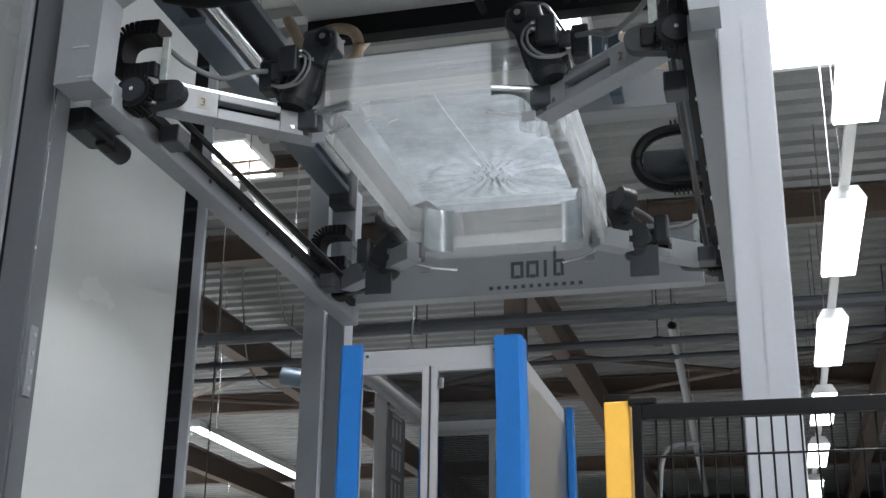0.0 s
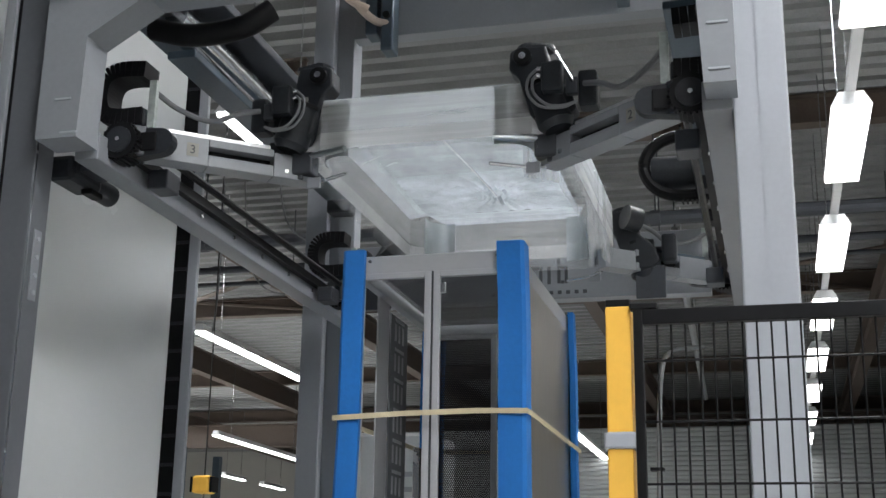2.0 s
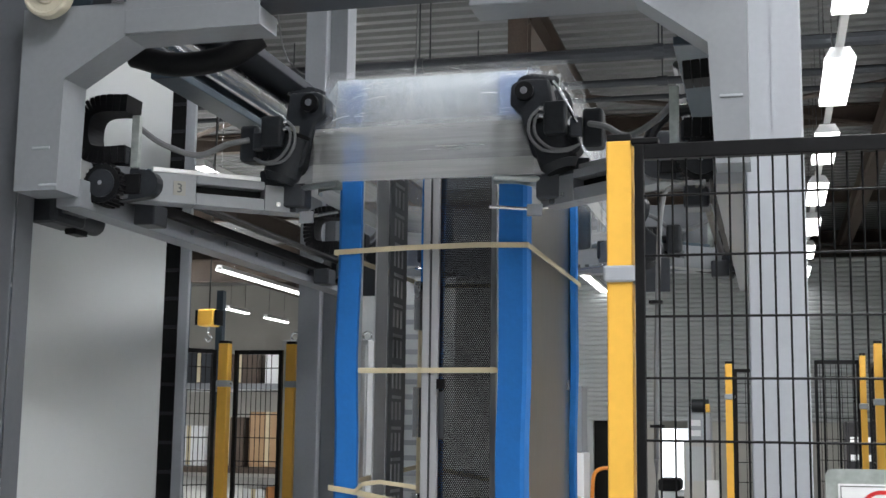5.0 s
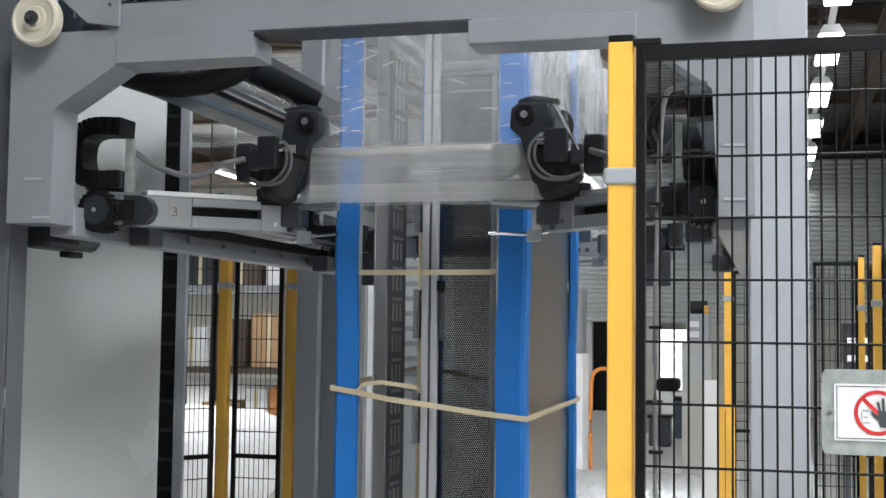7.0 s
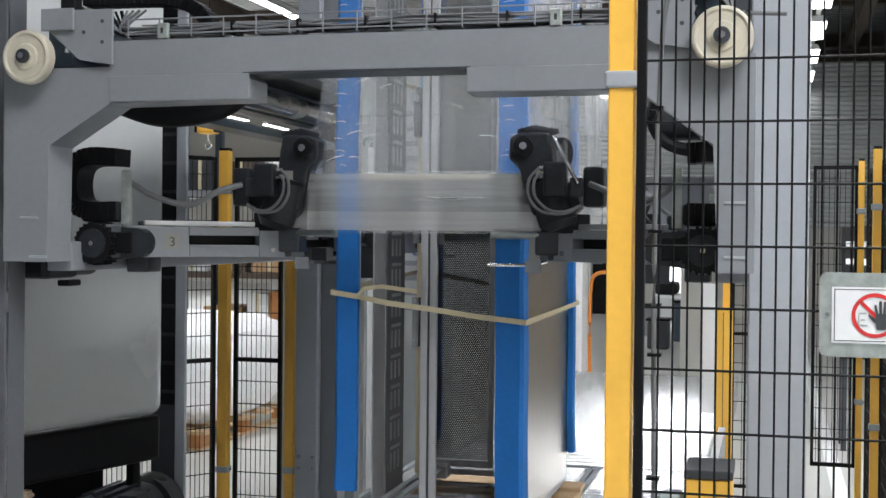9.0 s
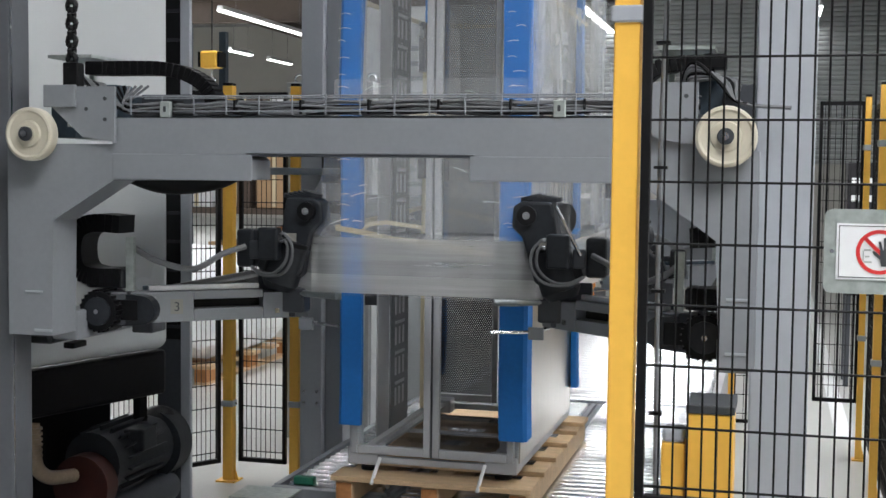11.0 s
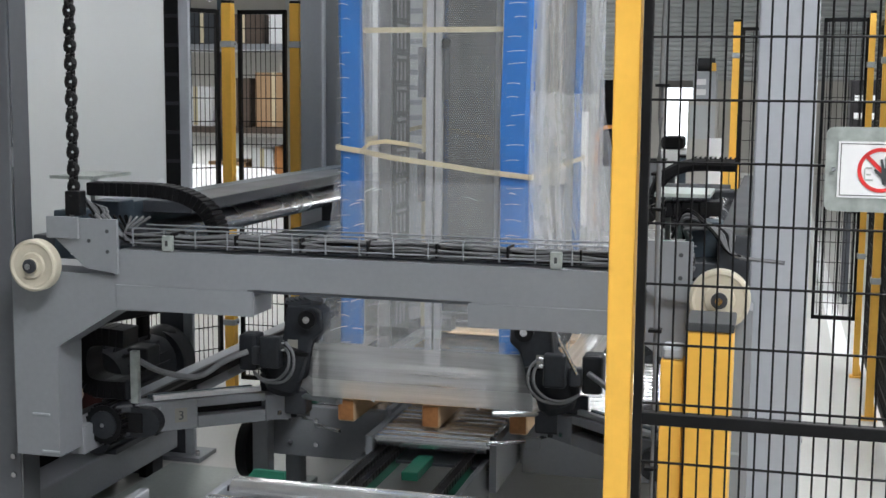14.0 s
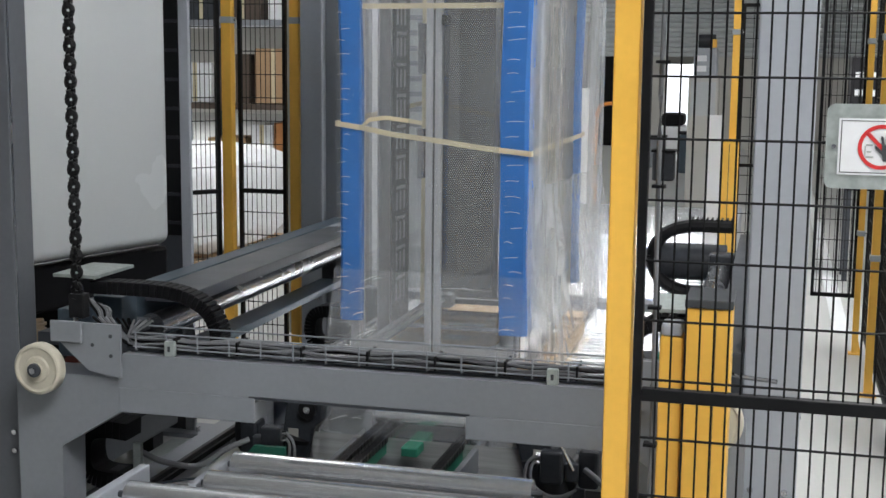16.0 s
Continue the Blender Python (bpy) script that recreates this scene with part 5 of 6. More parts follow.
for x in (-1.265, -1.215, -0.955):
    bm = bmesh.new()
    for k in range(44):
        y = 3.50 + 0.0165 * k
        bm_cyl(bm, (x - 0.018 + 1.1, y - 3.75, 0.43), (x + 0.018 + 1.1, y - 3.75, 0.43), 0.0075, seg=8)
        for s in (-1, 1):
            w = 0.014 if k % 2 else 0.018
            bm_box(bm, x + s * w - 0.0015 + 1.1, x + s * w + 0.0015 + 1.1, y - 0.012 - 3.75, y + 0.012 - 3.75, 0.421, 0.439)
    part("chain", bm, CHAIN, chain_conv, "black roller chain")
    part("chain_guide", box(x - 0.012 + 1.1, x + 0.012 + 1.1, -0.25, 0.48, 0.38, 0.42), GREEN, chain_conv, "green plastic chain guide")
    part("sprocket", cyl((x - 0.006 + 1.1, -0.25, 0.385), (x + 0.006 + 1.1, -0.25, 0.385), 0.045, seg=20), CHAIN, chain_conv, smooth=True)
for x in (-1.31, -0.90):
    part("side_plate", box(x - 0.01 + 1.1, x + 0.01 + 1.1, -0.27, 0.25, 0.2, 0.425, bevel=0.003), GREY_COLUMN, chain_conv)
part("centre_channel", box(-1.13 + 1.1, -1.075 + 1.1, 0.02, 0.22, 0.40, 0.43, bevel=0.004), GREEN, chain_conv, "green channel cover")
part("cross_plate", box(-1.2 + 1.1, -0.98 + 1.1, -0.12, -0.1, 0.28, 0.40), GREY, chain_conv)
part("bed", box(-1.3 + 1.1, -0.91 + 1.1, -0.2, 0.25, 0.2, 0.23), GREY_DARK, chain_conv)
for x in (-1.28, -0.93):
    for y in (-0.15, 0.2):
        part("leg", box(x - 0.02 + 1.1, x + 0.02 + 1.1, y - 0.02, y + 0.02, 0, 0.2), GREY, chain_conv)

infeed = thing("infeed_conveyor", "infeed conveyor with thick bright zinc rollers", "conveyor", (-1.1, 3.1, 0))
for y, x0, x1 in ((3.372, -1.53, -0.62), (3.19, -1.53, -0.60), (3.04, -1.70, -0.60), (2.87, -1.70, -0.60), (2.70, -1.70, -0.60)):
    ob = part("roller", bm_cyl(bmesh.new(), (x0 + 1.1, y - 3.1, 0.46), (x1 + 1.1, y - 3.1, 0.46), 0.040, seg=24), ROLLER, infeed, smooth=True)
    part("axle", cyl((x0 + 1.1 - 0.03, y - 3.1, 0.46), (x1 + 1.1 + 0.03, y - 3.1, 0.46), 0.01, seg=8), GREY_DARK, ob)
for x in (-1.745, -0.565):
    part("side_frame", box(x - 0.015 + 1.1, x + 0.015 + 1.1, -0.5, 0.12, 0.33, 0.49, bevel=0.004), GREY_LIGHT, infeed)
part("side_frame", box(-1.575 + 1.1, -1.55 + 1.1, 0.05, 0.33, 0.33, 0.47, bevel=0.004), GREY_LIGHT, infeed)
part("end_guard", bm_prism(bmesh.new(), [(-1.56 + 1.1, 0.43), (-1.5 + 1.1, 0.50), (-1.4 + 1.1, 0.50), (-1.4 + 1.1, 0.43)], "y", 0.345, 0.36), GREEN, infeed, "green plastic end guard")
for x in (-1.72, -0.58):
    part("leg", box(x - 0.03 + 1.1, x + 0.03 + 1.1, -0.3, -0.24, 0, 0.33), GREY, infeed)
    part("cross_beam", box(-1.72 + 1.1, -0.58 + 1.1, -0.29, -0.25, 0.2, 0.3), GREY_DARK, infeed)

# another added dark sheet, for the shade below the infeed rollers
part("infeed_shade", box(-0.62, 0.51, -0.5, 0.36, 0.30, 0.31), GREY_DARK, infeed, "dark sheet added as shade under the rollers")
plate_mat = mat("greenish_floor_plate", (0.32, 0.35, 0.335), 0.35, 0.2, 0.1, 3, 0.02)
solid("floor_plate", box(-2.5, -1.82, 3.55, 4.85, 0.0, 0.03, bevel=0.004), plate_mat, "greenish grey steel plate lying beside the conveyor", "plate")
# added black sheet: the shade beneath the machine on the floor
solid("bed_shade", box(-1.72, -1.34, 3.45, 4.2, 0.0, 0.03), BLACK, "black sheet added as shade under the lower bed", "pan")
stand = thing("sensor_stand", "grey post with a flat glass-grey top plate and black drive wheel", "stand", (-1.755, 4.12, 0))
part("post", box(-0.03, 0.03, -0.03, 0.03, 0, 0.49, bevel=0.003), GREY, stand)
part("top_plate", box(-0.09, 0.12, -0.07, 0.10, 0.49, 0.498, bevel=0.002), GALV, stand)
part("drive_wheel", cyl((-0.09, 0.06, 0.34), (-0.05, 0.06, 0.34), 0.11, seg=28), BLACK, stand, smooth=True)
for k in range(6):
    a = k * math.tau / 6
    part("bolt", cyl((-0.1, 0.06 + 0.07 * math.cos(a), 0.34 + 0.07 * math.sin(a)), (-0.09, 0.06 + 0.07 * math.cos(a), 0.34 + 0.07 * math.sin(a)), 0.012, seg=6), BLACK, stand)
part("base_plate", box(-0.07, 0.07, -0.07, 0.07, 0, 0.012), GREY, stand)
for k in range(5):
    solid("conveyor_crossbar", box(-1.66, -1.36, 3.62 + 0.1 * k, 3.645 + 0.1 * k, 0.131, 0.16), STEEL, "bright steel bar of the lower conveyor bed", "bar", "lower bed bars").location.z = -0.1
solid("conveyor_trough", box(-0.86, -0.33, 3.55, 4.2, 0.0, 0.2, bevel=0.01), BLACK, "black trough beside the chain transfer", "trough")
for k in range(3):
    solid("trough_rod", bm_tube(bmesh.new(), [(-0.85, 3.66 + 0.15 * k, 0.215), (-0.34, 3.66 + 0.15 * k, 0.215)], 0.015, 8), STEEL, "bright steel rod over the trough", "rod", "trough rods", smooth=True)

# ---- safety fence in front ----
FY = 2.45


def wire_panel(parent, x0, x1, z0, z1, dx, dz, r=0.0022, y=0.0, skip_z=()):
    up = mesh_of(cyl((0, 0, z0), (0, 0, z1), r, seg=5, caps=False), "wire", WIRE)
    n = int((x1 - x0) / dx)
    for k in range(1, n):
        ob = new("wire", up)
        ob.parent = parent
        ob.location = (x0 + dx * k, y, 0)
    across = mesh_of(cyl((x0, 0, 0), (x1, 0, 0), r * 1.25, seg=5, caps=False), "cross_wire", WIRE)
    k, z = 0, z1 - dz * 0.68
    while z > z0:
        ob = new("cross_wire", across)
        ob.parent = parent
        ob.location = (0, y - 2 * r, z)
        z -= dz


fence = thing("safety_fence", "black wire mesh safety fence panel with a square frame", "fence", (0, FY, 0))
fx0, fx1, fz0, fz1 = -0.237, 0.95, 0.12, 2.2
for z0, z1 in ((fz0, fz0 + 0.025), (1.0, 1.025), (fz1 - 0.018, fz1 + 0.012)):
    part("rail", box(fx0, fx1, -0.012, 0.012, z0, z1, bevel=0.002), BLACK, fence)
part("stile", box(fx0 - 0.018, fx0, -0.012, 0.012, fz0, fz1 + 0.012, bevel=0.002), BLACK, fence)
part("stile", box(fx1, fx1 + 0.018, -0.012, 0.012, fz0, fz1 + 0.012, bevel=0.002), BLACK, fence)
part("cap", box(fx0 - 0.025, fx0 + 0.03, -0.014, 0.014, fz1 + 0.0125, fz1 + 0.025, bevel=0.003), BLACK, fence)
wire_panel(fence, fx0, fx1, fz0 + 0.02, fz1 - 0.01, 0.0272, 0.1185, 0.0021)


def fence_post(x, y, h, w=0.05, clamps=(), label="yellow square safety fence post with a black cap"):
    post = thing("fence_post", label, "fence post", (x, y, 0), "fence posts")
    part("tube", box(-w / 2, w / 2, -w / 2, w / 2, 0.008, h, bevel=0.003), YELLOW, post)
    part("cap", box(-w / 2 + 0.001, w / 2 - 0.001, -w / 2 + 0.001, w / 2 - 0.001, h, h + 0.014, bevel=0.002), BLACK, post)
    part("foot_plate", box(-w, w, -w, w, 0, 0.008), YELLOW, post)
    part("gusset", bm_prism(bmesh.new(), [(w / 2, 0.008), (w, 0.008), (w / 2, 0.09)], "y", -0.004, 0.004), YELLOW, post)
    for z in clamps:
        c = part("clamp", box(-w / 2 - 0.007, w / 2 + 0.007, -w / 2 - 0.006, w / 2 + 0.006, z, z + 0.033, bevel=0.005), GREY_LIGHT, post, "grey plastic panel clamp")
        part("clamp_screw", cyl((w / 2 + 0.007, 0, z + 0.016), (w / 2 + 0.013, 0, z + 0.016), 0.006, seg=8), STEEL, c)
    return post


fence_post(-0.286, FY + 0.02, 2.222, 0.05, (1.94, 0.5))
conduit = solid("conduit", bm_tube(bmesh.new(), smooth_curve([(-0.214, FY + 0.03, 0.15), (-0.217, FY + 0.03, 1.0), (-0.222, FY + 0.032, 1.6), (-0.215, FY + 0.03, 1.95), (-0.205, FY + 0.03, 2.1), (-0.18, FY + 0.03, 2.135), (-0.12, FY + 0.03, 2.14)]), 0.005, 8), CABLE, "thin grey cable tied along the fence frame", "cable", smooth=True)
for z in (0.6, 0.9, 1.18, 1.42, 1.66, 1.9):
    solid("cable_tie", box(-0.232, -0.206, FY + 0.012, FY + 0.038, z, z + 0.006), BLACK, "black cable tie on the fence frame", "cable tie", "fence cable ties")

sign = thing("warning_sign", "white prohibition sign on a zinc plate hung on the fence", "sign", (0.184, FY - 0.017, 1.512))
bm = box(-0.0975, 0.0975, 0, 0.004, -0.078, 0.078)
bmesh.ops.bevel(bm, geom=[e for e in bm.edges if abs(e.verts[0].co.y - e.verts[1].co.y) > 0.003], offset=0.014, segments=4, affect="EDGES", profile=0.5)
part("plate", bm, GALV, sign, "spangled zinc plate")
part("panel", box(-0.0755, 0.0755, -0.003, -0.0002, -0.0515, 0.0515), SIGN_WHITE, sign)
bm = bmesh.new()
for q in ((-0.0715, 0.0715, 0.0465, 0.048), (-0.0715, 0.0715, -0.048, -0.0465), (-0.0715, -0.07, -0.0465, 0.0465), (0.07, 0.0715, -0.0465, 0.0465)):
    bm_box(bm, q[0], q[1], -0.0036, -0.0031, q[2], q[3])
part("border", bm, PRINT, sign)
bm = bmesh.new()
for k in range(40):
    a0, a1 = k * math.tau / 40, (k + 1) * math.tau / 40
    vs = [bm.verts.new((r * math.cos(a), -0.0042, r * math.sin(a))) for r, a in ((0.041, a0), (0.041, a1), (0.034, a1), (0.034, a0))]
    bm.faces.new(vs)
bm.faces.new([bm.verts.new((x, -0.0042, z)) for x, z in ((-0.0275, 0.0225), (-0.0225, 0.0275), (0.0275, -0.0225), (0.0225, -0.0275))])
part("ring", bm, RED, sign, "red ring and bar")
bm = bm_prism(bmesh.new(), [(0.004, -0.026), (0.019, -0.026), (0.024, -0.012), (0.025, 0.004), (0.001, 0.004), (0.001, -0.014)], "y", -0.0048, -0.0043)
for x, lean, h in ((0.0012, -0.003, 0.020), (0.0075, -0.0005, 0.027), (0.0138, 0.0015, 0.026), (0.02, 0.004, 0.019)):
    bm_prism(bm, [(x, 0.004), (x + 0.0048, 0.004), (x + 0.0048 + lean, h - 0.002), (x + 0.0036 + lean, h), (x + 0.0012 + lean, h), (x + lean, h - 0.002)], "y", -0.0048, -0.0043)
bm_prism(bm, [(0.001, -0.014), (0.001, -0.006), (-0.010, 0.003), (-0.012, 0.0), (-0.009, -0.005)], "y", -0.0048, -0.0043)
part("symbol", bm, PRINT, sign, "plain black raised palm symbol")
bm = bmesh.new()
for z0, z1, x0, x1 in ((-0.02, -0.017, -0.027, -0.013), (-0.017, 0.002, -0.029, -0.027), (0.002, 0.005, -0.027, -0.015), (-0.01, -0.007, -0.025, -0.017)):
    bm_box(bm, x0, x1, -0.0039, -0.0033, z0, z1)
part("pale_symbol", bm, GALV, sign, "pale grey outline symbol")
for x in (-0.083, 0.083):
    part("screw", cyl((x, -0.004, 0.0), (x, 0.0, 0.0), 0.004, seg=8), STEEL, sign)

# ---- behind the machine ----
fence_post(-2.775, 6.1, 2.085, 0.054, (1.86, 0.4))
fence_post(-2.432, 6.18, 2.085, 0.052, (1.86, 0.4))
bf = thing("safety_fence", "black wire mesh safety fence between yellow posts", "fence", (0, 6.14, 0), "rear fences")
for z in (0.1, 0.98, 2.03):
    part("rail", box(-2.735, -2.468, -0.012, 0.012, z, z + 0.022), BLACK, bf)
for x in (-2.735, -2.486):
    part("stile", box(x, x + 0.018, -0.012, 0.012, 0.1, 2.05), BLACK, bf)
wire_panel(bf, -2.72, -2.486, 0.12, 2.04, 0.0272, 0.12, 0.0022)
bl = thing("safety_fence", "black wire mesh safety fence running beside the film mast", "fence", (-2.83, 6.08, 0), "rear fences")
for z in (0.1, 0.98, 2.03):
    part("rail", box(-0.9, -0.02, -0.012, 0.012, z, z + 0.022), BLACK, bl)
part("stile", box(-0.02, 0.0, -0.012, 0.012, 0.1, 2.05), BLACK, bl)
wire_panel(bl, -0.9, -0.02, 0.12, 2.04, 0.0272, 0.12, 0.0022)
bl.matrix_basis = pose(-2.815, 6.07, 0, 0, 0, 55)

cab = thing("control_cabinet", "pale grey control cabinet with lifting eyes", "cabinet", (-2.42, 6.95, 0))
part("body", box(-0.30, 0.22, -0.2, 0.25, 0.1, 2.15, bevel=0.006), CLAD, cab)
part("plinth", box(-0.28, 0.20, -0.18, 0.23, 0, 0.1), GREY_DARK, cab)
part("door", box(-0.29, 0.21, -0.212, -0.2, 0.14, 2.12, bevel=0.004), CLAD, cab)
for x in (-0.26, 0.18):
    bm = bmesh.new()
    bm_tube(bm, [(x + 0.025 * math.cos(a * math.tau / 14), -0.1, 2.175 + 0.025 * math.sin(a * math.tau / 14)) for a in range(16)], 0.007, 6)
    part("lifting_eye", bm, STEEL, cab, "steel lifting eye", smooth=True)
cab2 = thing("tall_cabinet", "taller pale grey cabinet with louvre slots", "cabinet", (-2.25, 7.5, 0))
part("body", box(-0.3, 0.3, -0.2, 0.25, 0.0, 2.62, bevel=0.006), CLAD, cab2)
for k in range(14):
    part("louvre", box(0.06, 0.2, -0.206, -0.2, 1.2 + 0.09 * k, 1.23 + 0.09 * k), GREY, cab2)

bale = thing("sack_pallet", "white film-wrapped sacks stacked on a wooden pallet", "sacks")
bm = bmesh.new()
bmesh.ops.create_icosphere(bm, subdivisions=5, radius=1)
for v in bm.verts:
    p = v.co.copy()
    q = Vector([math.copysign(abs(c) ** 0.45, c) for c in p])
    q = q / max(1, max(abs(c) for c in q))
    w = 0.04 * noise.noise(p * 3) + 0.015 * noise.noise(p * 11)
    v.co = Vector((q.x * 1.02, q.y * 0.62, 0.56 + q.z * 0.41)) + p * w
part("wrapped_load", bm, BAG, bale, smooth=True)
for x in (-0.8, -0.4, 0.0, 0.4, 0.8):
    part("deck_board", box(x - 0.08, x + 0.08, -0.6, 0.6, 0.12, 0.145), WOOD, bale)
for y in (-0.52, 0, 0.52):
    for x in (-0.82, 0, 0.82):
        part("block", box(x - 0.08, x + 0.08, y - 0.05, y + 0.05, 0.022, 0.119), WOOD_END, bale)
    part("runner", box(-0.9, 0.9, y - 0.05, y + 0.05, 0.0, 0.021), WOOD, bale)
bale.matrix_basis = pose(-4.74, 9.65, 0, 0, 0, 90)

shelf = thing("storage_rack", "dark storage rack filled with cardboard boxes", "shelf", (-6.1, 12.8, 0))
for x in (-1.9, 0, 1.5):
    for y in (-0.45, 0.45):
        part("upright", box(x - 0.04, x + 0.04, y - 0.04, y + 0.04, 0, 3.2), BLUE_STEEL, shelf)
for z in (0.35, 1.18, 2.05):
    part("shelf_board", box(-1.95, 1.55, -0.48, 0.48, z, z + 0.06), BROWN if z > 1 and z < 2 else GREY, shelf)
brnd = random.Random(3)
for z in (0.415, 1.245, 2.115):
    x = -1.82
    while x < 1.2:
        w, h = brnd.uniform(0.22, 0.45), brnd.uniform(0.3, 0.7)
        mt = brnd.choice((CARD, CARD, WOOD_END, BROWN, SIGN_WHITE, GREY, GREY_DARK))
        b = thing("cardboard_box", "closed box stored on the rack shelf", "box", (-6.1 + x + w / 2, 12.75, z), "stored boxes")
        part("carton", box(-w / 2, w / 2, -0.3, 0.3, 0, h, bevel=0.006), mt, b)
        part("tape", box(-0.025, 0.025, -0.302, -0.3005, 0.01, h), STRAP, b)
        x += w + brnd.uniform(0.02, 0.1)

i_beam("trim_beam", (-5.6, 10.1, ROOF - 0.14), (-4.0, 10.1, ROOF - 0.14), 0.14, 0.08)
hoist = thing("chain_hoist", "yellow electric chain hoist hung under the roof", "hoist", (-4.76, 10.1, 2.52))
part("body", box(-0.08, 0.08, -0.08, 0.08, 0, 0.15, bevel=0.02), YELLOW, hoist)
part("end_cap", box(-0.1, -0.08, -0.07, 0.07, 0.01, 0.14), BLACK, hoist)
part("end_cap", box(0.08, 0.1, -0.07, 0.07, 0.01, 0.14), BLACK, hoist)
part("hook", bm_tube(bmesh.new(), smooth_curve([(0, 0, 0), (0, 0, -0.06), (0.03, 0, -0.1), (0.0, 0, -0.13), (-0.03, 0, -0.1)]), 0.01, 6), STEEL, hoist)
part("hanger", cyl((0, 0, 0.15), (0, 0, ROOF - 0.135 - 2.52), 0.006, seg=6), CHAIN, hoist)
for x, y in ((-6.3, 13.4), (-6.3, 16.6)):
    solid("hanging_chain", bm_tube(bmesh.new(), smooth_curve([(x, y, ROOF), (x + 0.01, y, 5.6), (x - 0.03, y, 4.74), (x - 0.1, y, 4.72)]), 0.012, 6), CABLE, "thin chain hanging from the roof", "chain", "hanging chains", smooth=True)

# yellow guard boxes beside the conveyor
g = thing("guard_box", "yellow sheet guard box with a dark lid", "guard", (-0.133, 2.95, 0))
part("body", box(-0.052, 0.052, -0.05, 0.12, 0, 1.105, bevel=0.004), YELLOW, g)
part("lid", box(-0.055, 0.055, -0.054, 0.123, 1.106, 1.126, bevel=0.003), PRINT, g)
for x in (-0.017, 0.017):
    part("seam", box(x - 0.0006, x + 0.0006, -0.0512, -0.05, 0.02, 1.1), PRINT, g)
g = thing("guard_post", "narrow yellow guard post with a grey sensor head", "guard", (-0.217, 2.95, 0))
part("body", box(-0.027, 0.027, -0.03, 0.04, 0, 1.03, bevel=0.004), YELLOW, g)
part("sensor_head", box(-0.025, 0.025, -0.028, 0.038, 1.031, 1.062, bevel=0.008), GREY_LIGHT, g)
fence_post(-0.265, 8.0, 2.08, 0.05, (1.86,))
g = thing("light_curtain_post", "wide yellow light curtain post beside the far conveyor", "guard", (-0.27, 7.9, 0))
part("body", box(-0.06, 0.045, -0.04, 0.04, 0, 1.22, bevel=0.004), YELLOW, g)
part("seam", box(-0.012, -0.008, -0.042, -0.04, 0.05, 1.2), PRINT, g)
solid("upright_screen", box(-0.44, -0.36, 8.5, 8.54, 0.0, 1.35), SIGN_WHITE, "white upright panel beside the conveyor", "panel")
rf = thing("safety_fence", "black wire mesh fence behind the yellow post", "fence", (-0.22, 8.05, 0), "rear fences")
for z in (0.1, 1.05, 2.03):
    part("rail", box(0.0, 0.3, -0.01, 0.01, z, z + 0.02), BLACK, rf)
wire_panel(rf, 0.0, 0.3, 0.1, 2.04, 0.05, 0.12, 0.002)
part("stile", box(-0.02, 0.0, -0.01, 0.01, 0.1, 2.05), BLACK, rf)

fence_post(0.505, 6.63, 2.106, 0.04, (1.8, 0.7))
fence_post(0.495, 7.63, 2.106, 0.035, (1.8, 0.7))
rf = thing("safety_fence", "black wire mesh fence panel closing the aisle", "fence", (0.23, 7.66, 0), "rear fences")
for z in (0.33, 2.06):
    part("rail", box(0.0, 0.25, -0.01, 0.01, z, z + 0.022), BLACK, rf)
for x in (0.0, 0.232):
    part("stile", box(x, x + 0.018, -0.01, 0.01, 0.33, 2.08), BLACK, rf)
wire_panel(rf, 0.0, 0.24, 0.35, 2.07, 0.03, 0.12, 0.0018)
rf = thing("safety_fence", "black mesh fence running back along the aisle", "fence", (0.545, 5.2, 0), "rear fences")
for z in (0.1, 1.05, 2.03):
    part("rail", box(-0.01, 0.01, 0, 2.5, z, z + 0.025), BLACK, rf)
up = mesh_of(box(-0.003, 0.003, -0.003, 0.003, 0.1, 2.05), "wire", WIRE)
for k in range(84):
    ob = new("wire", up)
    ob.parent = rf
    ob.location = (0, 0.03 * k, 0)
for k in range(16):
    part("cross_wire", box(-0.005, -0.001, 0, 2.5, 0.2 + 0.118 * k, 0.205 + 0.118 * k), WIRE, rf)
solid("floor_marking", box(0.40, 0.5, 8.2, 26, 0.0, 0.004), SIGN_WHITE, "white painted line on the floor", kind="structure")

# far corner: machine pillar, dark rack, trolleys
m = thing("machine_pillar", "pale machine pillar with a yellow signal unit", "machine", (-0.9, 15.5, 0))
part("pillar", box(-0.15, 0.2, -0.2, 0.2, 0, 1.55, bevel=0.01), WALL, m)
part("upper_box", box(-0.1, 0.17, -0.17, 0.17, 1.552, 1.9, bevel=0.02), GREY_LIGHT, m)
for z in (1.62, 1.74):
    part("switch_plate", box(-0.06, 0.05, -0.176, -0.171, z, z + 0.07), SIGN_WHITE, m)
part("top_motor", cyl((-0.06, 0, 1.98), (0.14, 0, 1.98), 0.08, seg=18), MOTOR, m, smooth=True)
part("panel", box(-0.12, 0.17, -0.21, -0.2, 1.1, 1.5), CLAD, m)
part("signal_unit", box(0.09, 0.16, -0.16, -0.08, 1.901, 2.0, bevel=0.01), YELLOW, m, "small yellow signal unit")
d = thing("dark_rack", "dark equipment rack beyond the fence", "rack", (0.75, 10.5, 0))
part("frame", box(-0.22, 0.22, -0.2, 0.2, 0.72, 1.76, bevel=0.01), PERF, d)
for x in (-0.19, 0.19):
    for y in (-0.17, 0.17):
        part("leg", box(x - 0.02, x + 0.02, y - 0.02, y + 0.02, 0, 0.72), GREY_DARK, d)
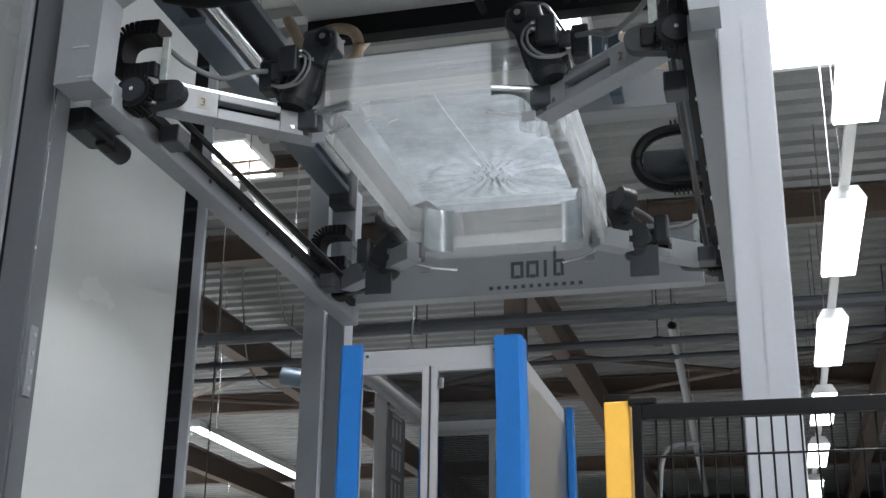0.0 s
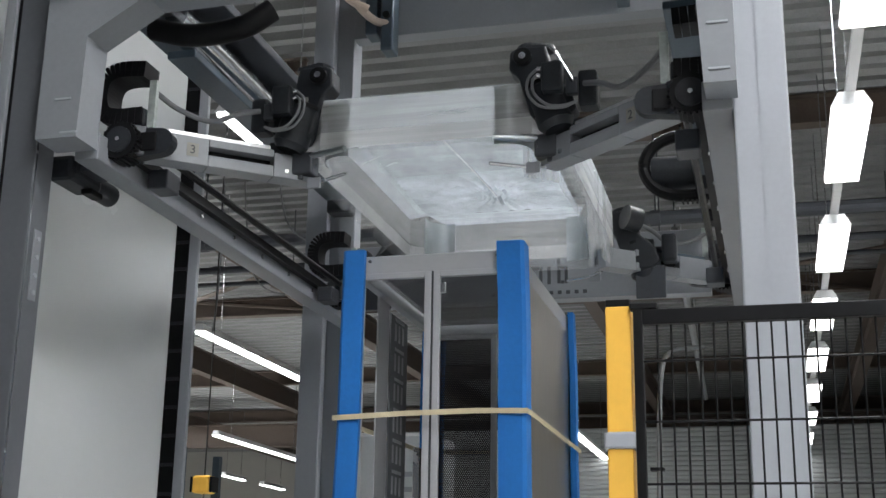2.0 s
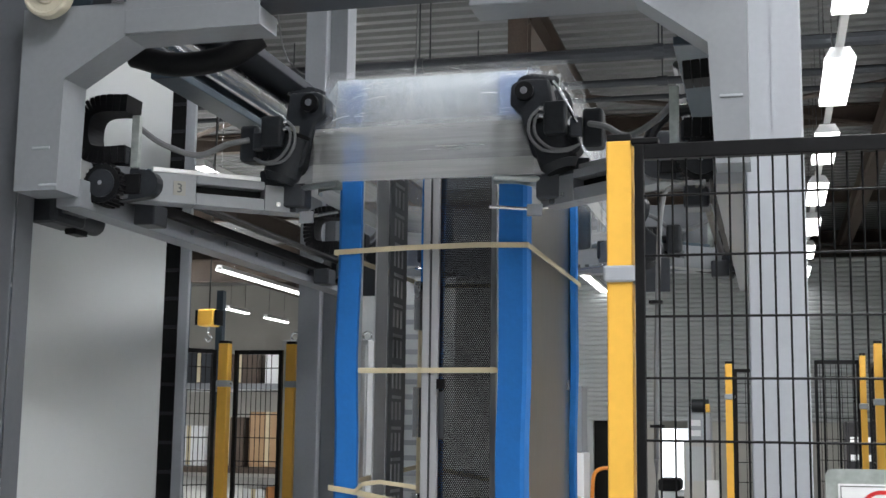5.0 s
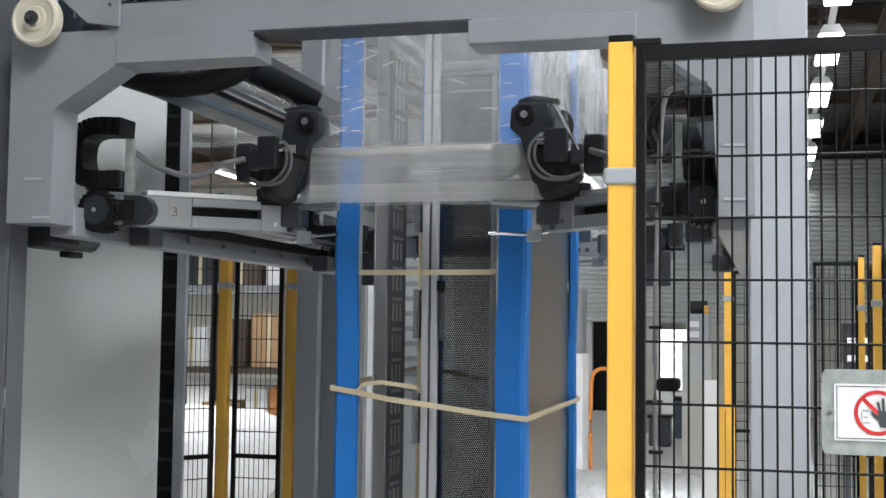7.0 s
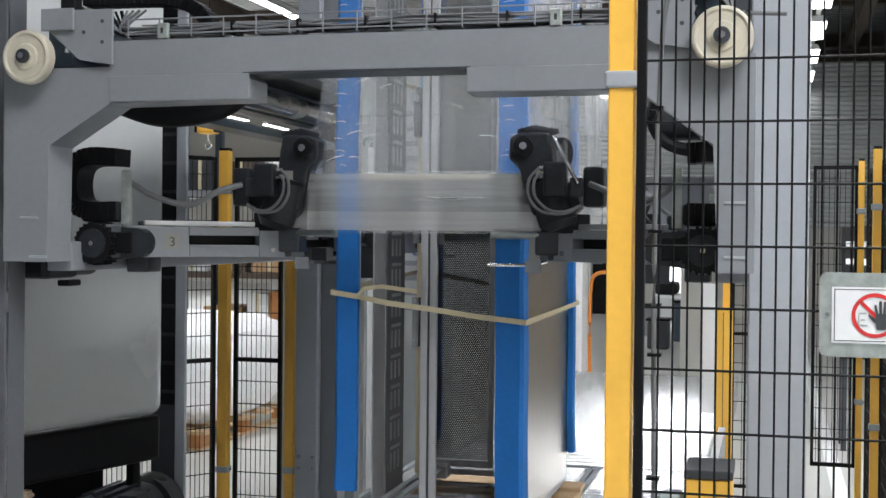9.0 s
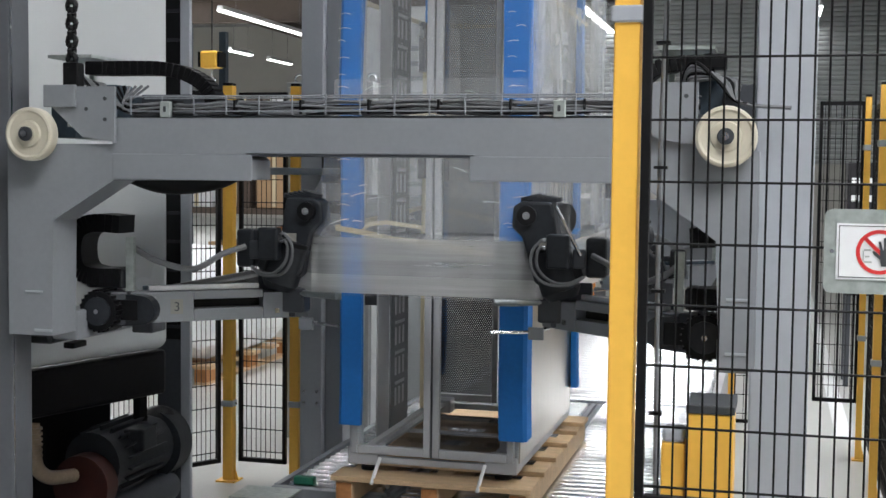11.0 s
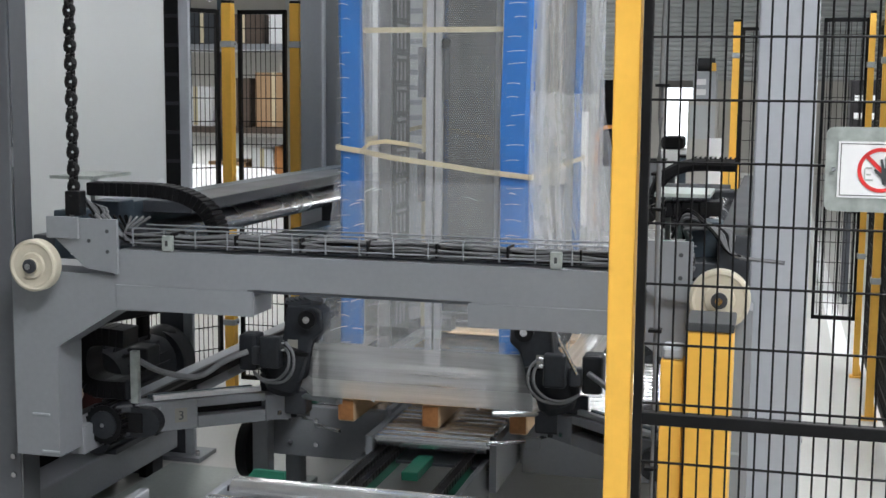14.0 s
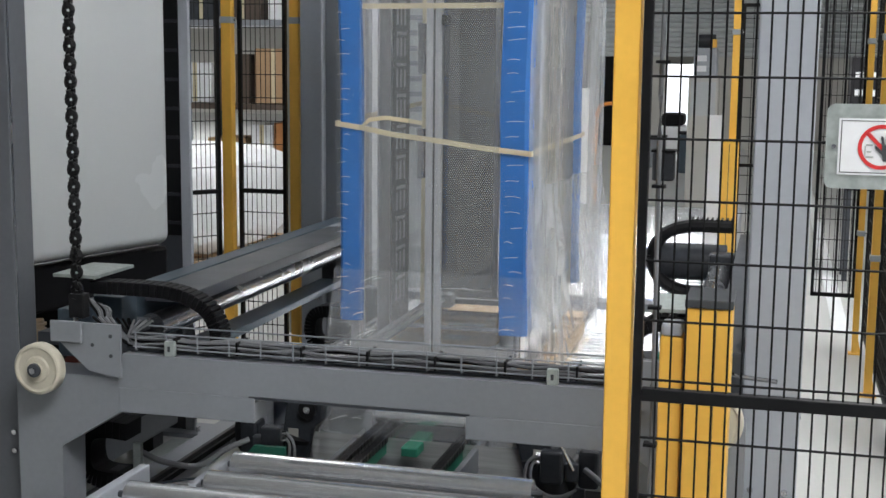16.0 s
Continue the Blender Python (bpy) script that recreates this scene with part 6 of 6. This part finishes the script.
for k in range(7):
    part("slot", box(-0.19, 0.19, -0.206, -0.2, 0.78 + 0.135 * k, 0.83 + 0.135 * k), SIGN_WHITE if k in (5, 6) else RED if k == 3 else GREY, d)
w = thing("white_cabinet", "white cabinet beside the far conveyor", "cabinet", (-1.95, 12.6, 0))
part("body", box(-0.2, 0.14, -0.2, 0.2, 0, 1.45, bevel=0.01), SIGN_WHITE, w)
part("top_unit", box(-0.18, 0.12, -0.18, 0.18, 1.451, 2.1, bevel=0.01), GREY, w)
t = thing("hand_trolley", "orange tubular hand trolley", "trolley", (-1.72, 13.4, 0))
part("frame", bm_tube(bmesh.new(), smooth_curve([(-0.15, 0, 0.1), (-0.15, 0, 1.0), (-0.1, 0, 1.25), (0.1, 0, 1.25), (0.15, 0, 1.0), (0.15, 0, 0.1)]), 0.02, 8), ORANGE, t, smooth=True)
part("deck", box(-0.2, 0.2, -0.3, 0.3, 0.08, 0.12), ORANGE, t)
for x in (-0.15, 0.15):
    part("wheel", cyl((x - 0.02, 0.2, 0.06), (x + 0.02, 0.2, 0.06), 0.06, seg=14), BLACK, t, smooth=True)
for x in (-1.86, -1.6):
    solid("gas_cylinder", bm_cyl(bmesh.new(), (x, 15.5, 0), (x, 15.5, 1.7), 0.06, seg=14), ALU, "tall grey post standing on the hall floor", "post", smooth=True)

# small floor-cleaning machine and bins standing before the doorway
fm = thing("floor_scrubber", "white and black floor scrubber standing before the doorway", "scrubber", (-1.75, 23.5, 0))
part("body", box(-0.35, 0.3, -0.5, 0.5, 0.12, 0.62, bevel=0.06), SIGN_WHITE, fm)
part("tank", box(-0.3, 0.1, -0.4, 0.4, 0.625, 0.85, bevel=0.06), BLACK, fm)
part("handle", bm_tube(bmesh.new(), smooth_curve([(0.25, -0.2, 0.6), (0.35, -0.2, 0.95), (0.35, 0.2, 0.95), (0.25, 0.2, 0.6)]), 0.025, 8), BLACK, fm, smooth=True)
for x in (-0.22, 0.2):
    for y in (-0.35, 0.35):
        part("wheel", cyl((x - 0.03, y, 0.1), (x + 0.03, y, 0.1), 0.1, seg=16), BLACK, fm, smooth=True)
for x, y, h, mt, lab in ((-1.35, 20.5, 0.62, BLUE_STEEL, "dark blue bin"), (-1.62, 19.0, 0.42, GREY_DARK, "dark bin"), (-1.98, 21.5, 0.5, GREY, "grey bin")):
    b = thing("bin", lab + " standing on the hall floor", "bin", (x, y, 0), "floor bins")
    part("tub", box(-0.16, 0.16, -0.16, 0.16, 0, h, bevel=0.03), mt, b)
    part("rim", box(-0.18, 0.18, -0.18, 0.18, h + 0.001, h + 0.04, bevel=0.01), BLACK, b)


def lift_at(t):
    for (t0, a), (t1, b) in zip(LIFT, LIFT[1:]):
        if t0 <= t <= t1:
            return a + (b - a) * (t - t0) / (t1 - t0)
    return LIFT[-1][1]


def rising(t, t0, t1):
    f = min(1.0, max(0.0, (t - t0) / (t1 - t0)))
    return f * f * (3 - 2 * f)


def motions():
    walk(lift, [(t, pose(CX, CY, z)) for t, z in LIFT])
    times = sorted({t for t, z in LIFT} | {0.1 * k for k in range(161)})
    times = [t for i, t in enumerate(times) if i == 0 or t - times[i - 1] > 0.01]
    for held in (reef, reef_top):
        walk(held, [(t, pose(0, 0, z)) for t, z in LIFT])
    walk(skirt_low, [(t, pose(0, 0, max(lift_at(t) - 0.235, min(lift_at(t), 2.395)))) for t in times])
    walk(skirt_mid, [(t, pose(0, 0, max(lift_at(t) - 0.505, min(lift_at(t), 2.115)))) for t in times])
    walk(skirt_high, [(t, pose(0, 0, max(lift_at(t) - 0.785, min(lift_at(t), 1.815)))) for t in times])
    walk(cap, [(t, pose(0, 0, max(lift_at(t) + 0.226, 2.858))) for t in times])
    for ob, (x, y), u, v, width in FLAPS:
        rows = []
        for t in times:
            drop = max(0.0, 2.858 - lift_at(t) - 0.226)
            a = math.degrees(math.asin(min(1.0, drop / 0.21)))
            rows.append((t, pose(x, y, max(lift_at(t) + 0.226, 2.858), u * a, v * a, 0)))
        walk(ob, rows)
    for k, band in enumerate(BANDS):
        rest, rows = 2.65 - 0.2 * k, []
        for t in times:
            f = 1 - rising(rest - lift_at(t), 0.0, 0.35)
            rows.append((t, pose(0.07 * f, -0.19 * f, max(lift_at(t) + 0.035, rest))))
        walk(band, rows)


motions()
